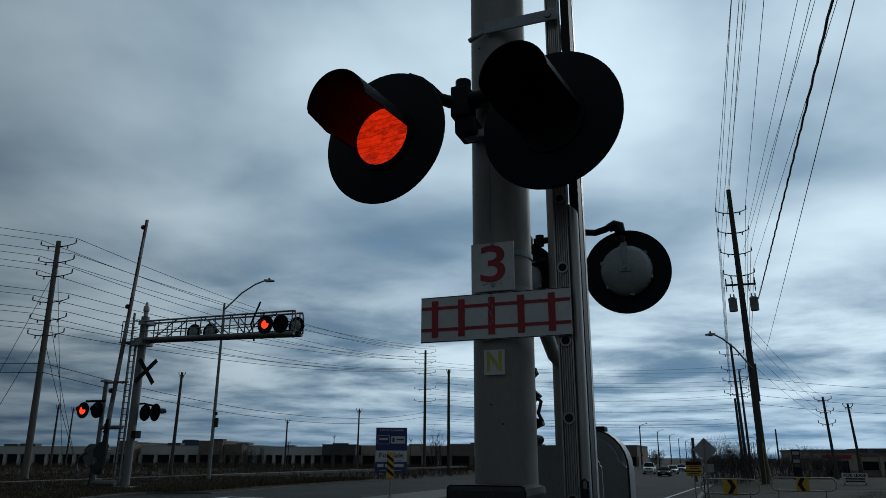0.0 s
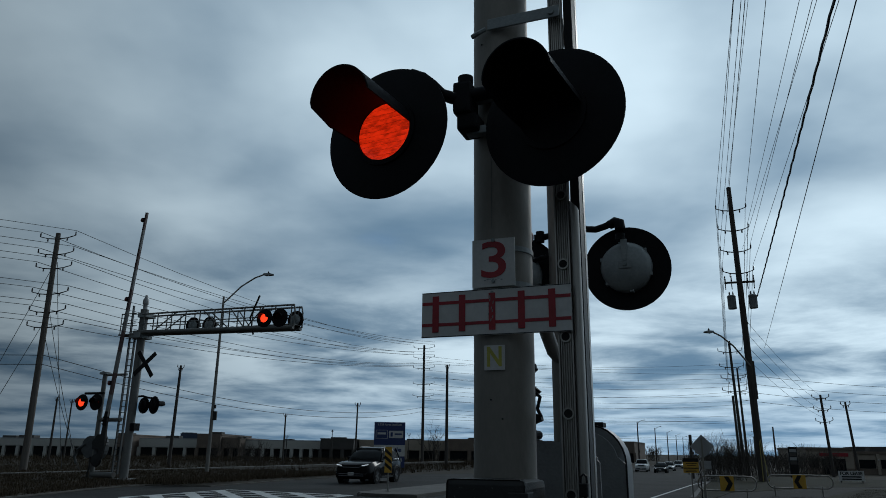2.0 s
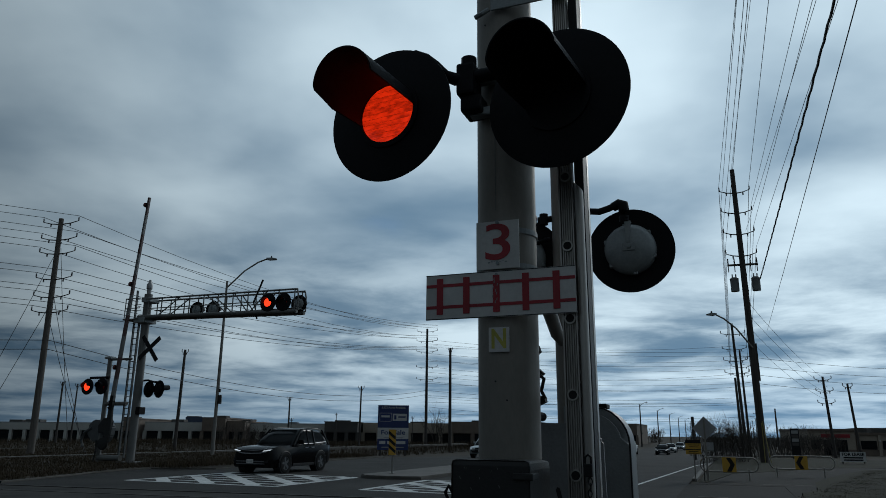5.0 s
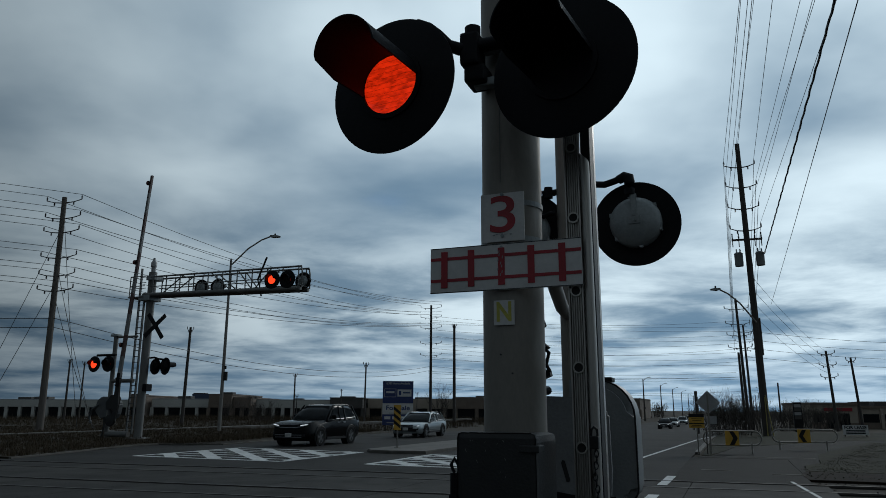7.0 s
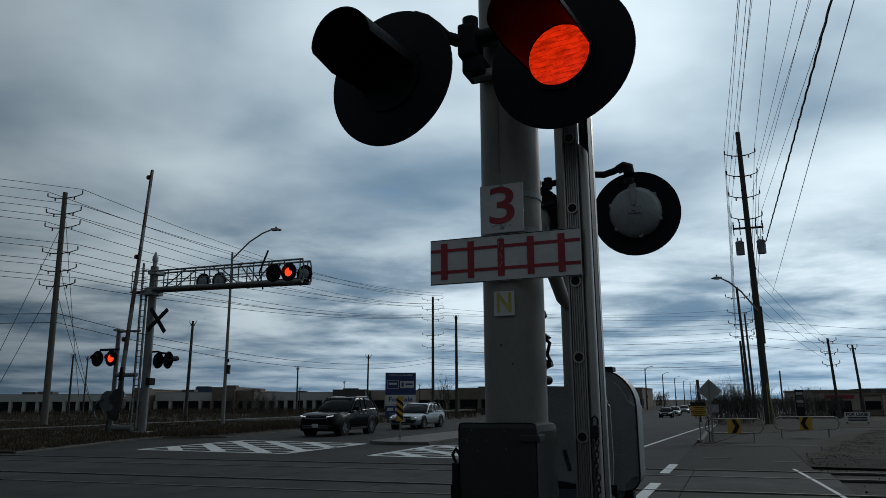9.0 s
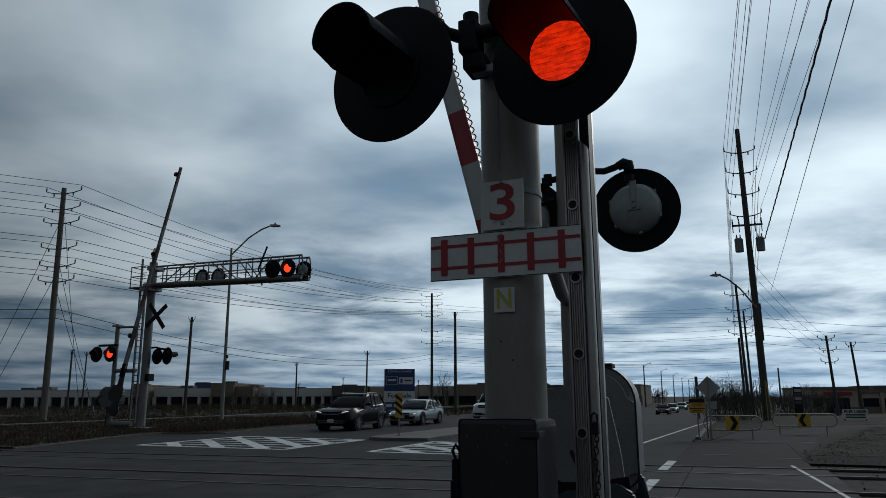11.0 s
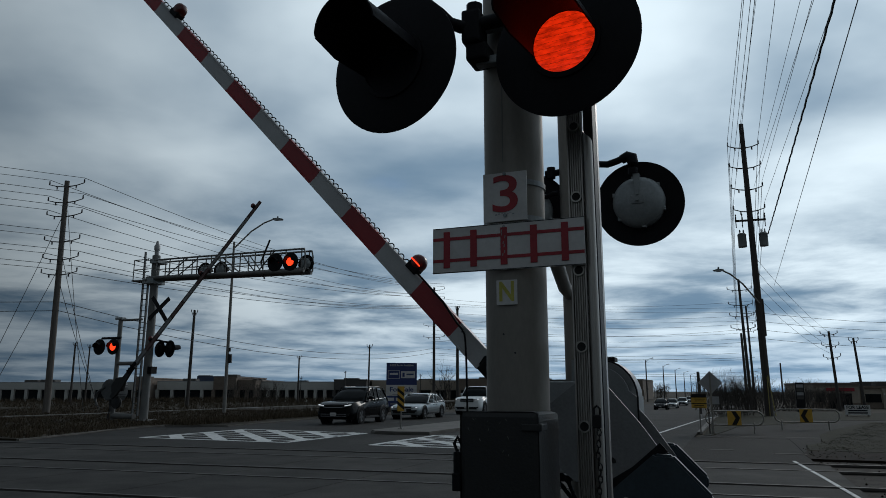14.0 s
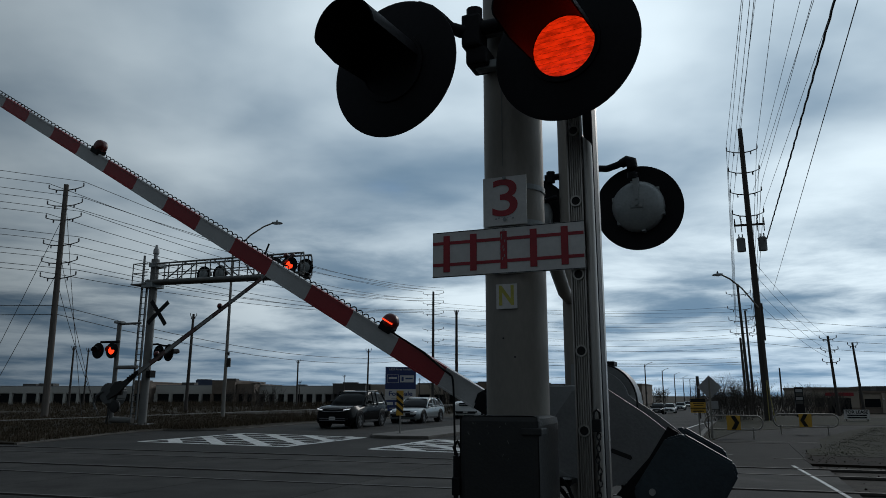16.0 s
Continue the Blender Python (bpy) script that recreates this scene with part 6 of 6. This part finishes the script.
def build_buildings():
    shed(-125, -78, 182, 3.3, "wall_white", "long low pale industrial hall behind the field", 14)
    shed(-76, -73, 178, 4.4, "brick_brown", "brown block wing of an industrial hall", 1)
    shed(-72, -57.0, 182, 3.6, "wall_white", "pale industrial hall with loading bays", 4)
    shed(-65.5, -54.5, 192, 5.0, "wall_navy", "dark blue industrial unit", 4)
    shed(-56, -50.5, 176, 4.6, "brick_brown", "brown block industrial unit", 2)
    shed(-50.3, -46.0, 177, 3.9, "brick_brown", "low brown block industrial unit", 2)
    shed(-46.5, -27.5, 182, 3.5, "wall_white", "long pale industrial hall with dark loading bays", 8)
    shed(-27, -19, 178, 4.0, "wall_dark", "dark low industrial hall", 3)
    shed(-18.5, 5, 186, 3.9, "wall_beige", "beige industrial hall with flat roof", 6)
    shed(3.5, 13, 165, 4.0, "brick_brown", "brown low industrial block", 2)
    for i, (a, c, h, wl) in enumerate(((190, -45, 4.2, "wall_dark"), (240, -42, 5.0, "brick_brown"), (300, -48, 5.5, "wall_beige"), (330, 60, 5, "wall_dark"))):
        v = rf(a, c)
        shed(v.x - 14, v.x + 14, v.y, h, wl, "distant flat-roofed building beside the road", 5, rz=-22)
    # shops
    t = thing("shop_building", pose(61.0, 120, -1.25, 0, 0, -8), "low beige shop building with brown band and dark windows", "building")
    for nm, x0, x1, y0, h in (("wall", 0, 7.2, 0, 3.75), ("wing_wall", 7.2, 34, .5, 3.2)):
        bm = bmesh.new()
        box(bm, x0, x1, y0, 14, 0, h)
        wl = part(nm, bm, "wall_beige", t)
        bm = bmesh.new()
        box(bm, x0 - .15, x1 + .15, y0 - .25, 14.2, h, h + .4)
        part("parapet", bm, "brick_brown", wl)
        bm = bmesh.new()
        box(bm, x0 - .02, x1 + .02, y0 - .06, y0 - .003, 0, .9)
        part("plinth", bm, "brick_brown", wl)
    for i in range(8):
        x = 7.9 + i * 3.3
        bm = bmesh.new()
        box(bm, x + .3, x + 2.7, .42, .497, .95, 2.3)
        part("window", bm, "glass_dark", t)
        bm = bmesh.new()
        box(bm, x - .4, x + .05, .25, .495, 0, 3.2)
        part("pier", bm, "wall_beige" if i % 2 else "brick_brown", t)
        bm = bmesh.new()
        lathe(bm, [(0, 0), (.09, .02), (.12, .22), (.05, .3), (0, .3)], pose(x - .17, .17, 2.1), 8)
        part("wall_lamp", bm, "sign_white", t, "small pale wall lamp")
    bm = bmesh.new()
    box(bm, 2.3, 5.9, -.08, -.003, .0, 2.4)
    en = part("entrance", bm, "glass_dark", t, "dark glazed entrance")
    for x in (3.5, 4.7):
        bm = bmesh.new()
        box(bm, x - .05, x + .05, -.12, -.082, 0, 2.4)
        part("mullion", bm, "trim", en)
    bm = bmesh.new()
    box(bm, .35, 1.7, -.06, -.003, .95, 2.4)
    part("window", bm, "glass_dark", t)
    bm = bmesh.new()
    box(bm, 2.0, 6.4, -.12, -.003, 2.75, 3.3)
    part("sign_band", bm, "sign_red", t, "dull red sign band")
    for x in (12, 19, 27):
        bm = bmesh.new()
        box(bm, x, x + 1.8, 5, 7, 3.6, 4.4, .05)
        part("roof_unit", bm, "wall_dark", t)
    shed(98, 130, 150, 2.6, "wall_dark", "dark flat-roofed shop row", 6, base=-1)


# ---- plants ----
def bare_bush(loc, n, h, spread, seed, label, cat="bush", r=.018):
    t = thing("bare_bush" if cat == "bush" else "bare_tree", pose(*loc), label, cat)
    rnd = random.Random(seed)
    bm = bmesh.new()

    def grow(p, d, l, rad, depth):
        q = p + d * l
        mid = p.lerp(q, .5) + Vector((rnd.uniform(-1, 1), rnd.uniform(-1, 1), 0)) * l * .06
        tube(bm, [p, mid, q], [rad, rad * .85, rad * .7], 4)
        if depth:
            for _ in range(rnd.choice((2, 3))):
                nd = (d + Vector((rnd.uniform(-1, 1), rnd.uniform(-1, 1), rnd.uniform(-.25, .6))) * .55).normalized()
                grow(p.lerp(q, rnd.uniform(.55, 1)), nd, l * rnd.uniform(.55, .8), rad * .65, depth - 1)
    for i in range(n):
        a = rnd.uniform(0, math.tau)
        rr = spread * math.sqrt(rnd.random())
        d = Vector((rnd.uniform(-.35, .35), rnd.uniform(-.35, .35), 1)).normalized()
        grow(Vector((rr * math.cos(a), rr * math.sin(a), -.1)), d, h * rnd.uniform(.3, .48), r * rnd.uniform(.7, 1.2), 3)
    part("branch_mass", bm, "twig", t)
    return t


def weeds(name, area, n, h0, h1, seed, label, mat="weed"):
    """Upright dry blades in small tufts over a plan area given in the road frame."""
    rnd = random.Random(seed)
    vs, fs = [], []
    for _ in range(n):
        a, c, zb = area(rnd)
        p = rf(a, c, zb)
        for _ in range(7):
            ang = rnd.uniform(0, math.tau)
            h = rnd.uniform(h0, h1) * rnd.uniform(.5, 1)
            w = .012 + .012 * h
            ox, oy = rnd.gauss(0, .13), rnd.gauss(0, .13)
            lx, ly = rnd.gauss(0, .28) * h, rnd.gauss(0, .28) * h
            k = len(vs)
            cx, cy = math.cos(ang) * w, math.sin(ang) * w
            vs += [(p.x + ox - cx, p.y + oy - cy, p.z), (p.x + ox + cx, p.y + oy + cy, p.z), (p.x + ox + lx, p.y + oy + ly, p.z + h)]
            fs.append((k, k + 1, k + 2))
    me = bpy.data.meshes.new(name)
    me.from_pydata(vs, [], fs)
    me.materials.append(M[mat])
    return tagged(new(name, me), label, "grass", kind="stuff")


def build_plants():
    bare_bush((18.7, 47.5, 0), 85, 3.1, 1.5, 1, "leafless grey-brown thicket beside the road", r=.012)
    bare_bush((20.6, 51, 0), 80, 2.8, 1.7, 2, "leafless grey-brown thicket beside the road", r=.012)
    bare_bush((23.0, 55, -.2), 60, 2.3, 1.8, 3, "leafless low thicket beside the pole", r=.012)
    for k, (x, y) in enumerate(((44, 98), (48, 100), (52, 104), (56, 106), (36, 96))):
        bare_bush((x, y, -1.1), 55, 3.6, 3, 40 + k, "dark leafless bushes before the shops", r=.03)
    bare_bush((-24.5, 100, -.8), 30, 4, 1.8, 5, "bare rounded shrub in the field", r=.03)
    bare_bush((0.6, 118, -1), 9, 7.5, .8, 6, "small bare tree behind the board", "tree", r=.05)
    bare_bush((-37, 130, -.5), 30, 4, 2.5, 7, "bare rounded shrub in the field", r=.03)
    rnd = random.Random(9)
    for i in range(10):
        v = rf(150 + i * 22, rnd.choice((-32, 12)) + rnd.uniform(-3, 3), -1.2)
        bare_bush((v.x, v.y, v.z), 12, rnd.uniform(5, 8), 1.5, 20 + i, "bare tree far down the road", "tree", r=.07)

    def verge(r):
        a = 16.6 + 29 * r.random() ** 1.1
        edge_c = -20.95 - .36 * (a - 17) if a < 23 else -23.3
        return a, edge_c - .2 - 30 * r.random() ** 1.3, .06

    def field(r):
        return 46 + 90 * r.random(), -26 - 90 * r.random(), -.3

    def edge(r):
        a = r.uniform(24.5, 44)
        return a, -21.5 - r.random() * 1.6 - (0.6 if a > 30 else 0), .1

    def lawn_edge(r):
        a = r.uniform(21.8, 42)
        return a, max(1.95, 2.4 + (a - 25) * .23) + 16 * r.random() ** 1.3, .01

    weeds("dry_grass", verge, 9500, .05, .22, 1, "tall dry brown grass on the verge")
    weeds("field_weeds", field, 6500, .3, .95, 2, "dry brown weeds over the open field")
    weeds("kerb_grass", edge, 900, .1, .35, 3, "dry grass along the kerb")
    weeds("lawn_grass", lawn_edge, 5000, .006, .026, 4, "short patchy grass on the lawn", "grass_blade")


def loose_stones():
    rnd = random.Random(31)
    vs, fs = [], []
    for _ in range(1100):
        c = 1.55 + 16 * rnd.random() ** 1.5
        a = rnd.uniform(18.1, 22.3) + SKEW * c * .5 if rnd.random() < .6 else rnd.uniform(6.2, 18) + SKEW * c
        p = rf(a, c, -.03 if a < 19 + SKEW * c else .012)
        r = rnd.uniform(.008, .028)
        k = len(vs)
        for d in ((1, 0, 0), (0, 1, 0), (-1, 0, 0), (0, -1, 0), (0, 0, .8), (0, 0, -.6)):
            vs.append(tuple(p[i] + r * d[i] * rnd.uniform(.6, 1.3) for i in range(3)))
        fs += [(k, k + 1, k + 4), (k + 1, k + 2, k + 4), (k + 2, k + 3, k + 4), (k + 3, k, k + 4), (k + 1, k, k + 5), (k + 2, k + 1, k + 5), (k + 3, k + 2, k + 5), (k, k + 3, k + 5)]
    me = bpy.data.meshes.new("loose_stones")
    me.from_pydata(vs, [], fs)
    me.materials.append(M["ballast_soil"])
    tagged(new("loose_stones", me), "loose dark stones on the soil beside the rails", "gravel", kind="stuff")


loose_stones()
build_signs()
build_buildings()
build_plants()


# ---- what moves ----
def arm_rows(pivot, angles, flip):
    """Rows for an arm that turns in the plane square to the road; angle above level."""
    v = rf(*pivot[:2], pivot[2])
    rows = []
    for t, ang in angles:
        rows.append((t, pose(v.x, v.y, v.z, 0, 0, -22 + (180 if flip else 0)) @ pose(0, 0, 0, 0, ang, 0)))
    return rows


FAR_ANGLES = [(0, 85.3), (9.4, 85.3), (9.9, 83.5), (10.6, 78.2), (11.3, 73), (11.5, 71.2), (12, 66.4), (12.5, 61.6), (13, 56.8), (13.5, 52.1), (14, 47.5), (14.5, 42.9), (15, 38.6), (15.5, 34.8), (16, 31.3)]
# times at which the pair of lamps changes over, starting with phase a alight
FLASH_TIMES = [.19, .68, 1.17, 1.66, 2.15, 2.64, 3.13, 3.62, 4.11, 4.6, 5.09, 5.58, 6.08, 6.57, 7.07, 7.57, 8.07, 8.5, 9.0, 9.5, 9.97, 10.48, 10.97, 11.47, 11.97, 12.44, 12.94, 13.42, 13.92, 14.4, 14.9, 15.38, 15.88]
NEAR_ANGLES = [(0, 85.5), (9.4, 85.5), (9.9, 83.6), (10.6, 79), (11.3, 73.2), (11.5, 71.3), (12, 65.6), (12.5, 60), (13, 54.7), (13.5, 50.3), (14, 46.3), (14.5, 42), (15, 37.8), (15.5, 33.8), (16, 30)]


def motions():
    for ob, place, phase in FLASH:
        on = phase == "a"
        up = lambda lit, half=False: pose(*place, -88 if half else 0 if lit else -176, 0, 0)
        rows = [(0, up(on))]
        for t in FLASH_TIMES:
            rows += [(t - .067, up(on)), (t - .033, up(on, True)), (t, up(not on))]
            on = not on
        walk(ob, rows + [(16, up(on))])
    drive(SUV_OB, SUV_W, SUV_ROWS, lambda a: -17.4 + .11 * max(0, a - 29.8), .375, lambda a: min(4, max(0, (a - 28.6) * 2.6)) if a < 40 else 0, 11.5)
    drive(WAG_OB, WAG_W, WAG_ROWS, lambda a: -17.0, .33, lambda a: 3, 8)
    drive(TRK_OB, TRK_W, TRK_ROWS, lambda a: -17.0, .40, lambda a: 2, 13)
    for i, ob in enumerate(FAR_CARS):
        a = (112, 128, 152, 176)[i]
        drive(ob, [], [(0, a + 5), (4, a + 3), (9, a), (16, a - 9)], lambda a: -13.4, .33, lambda a: 0, 16)
    walk(ARM_FAR, arm_rows(FAR_PIVOT, FAR_ANGLES, True))
    near = arm_rows(NEAR_PIVOT, NEAR_ANGLES, False)
    walk(ARM_NEAR, near)
    walk(ARM_CABLE, [(t, Matrix.Translation(m @ Vector((-.89, -.05, -.33))) @ pose(0, 0, 0, 0, 0, -22)) for t, m in near])


motions()
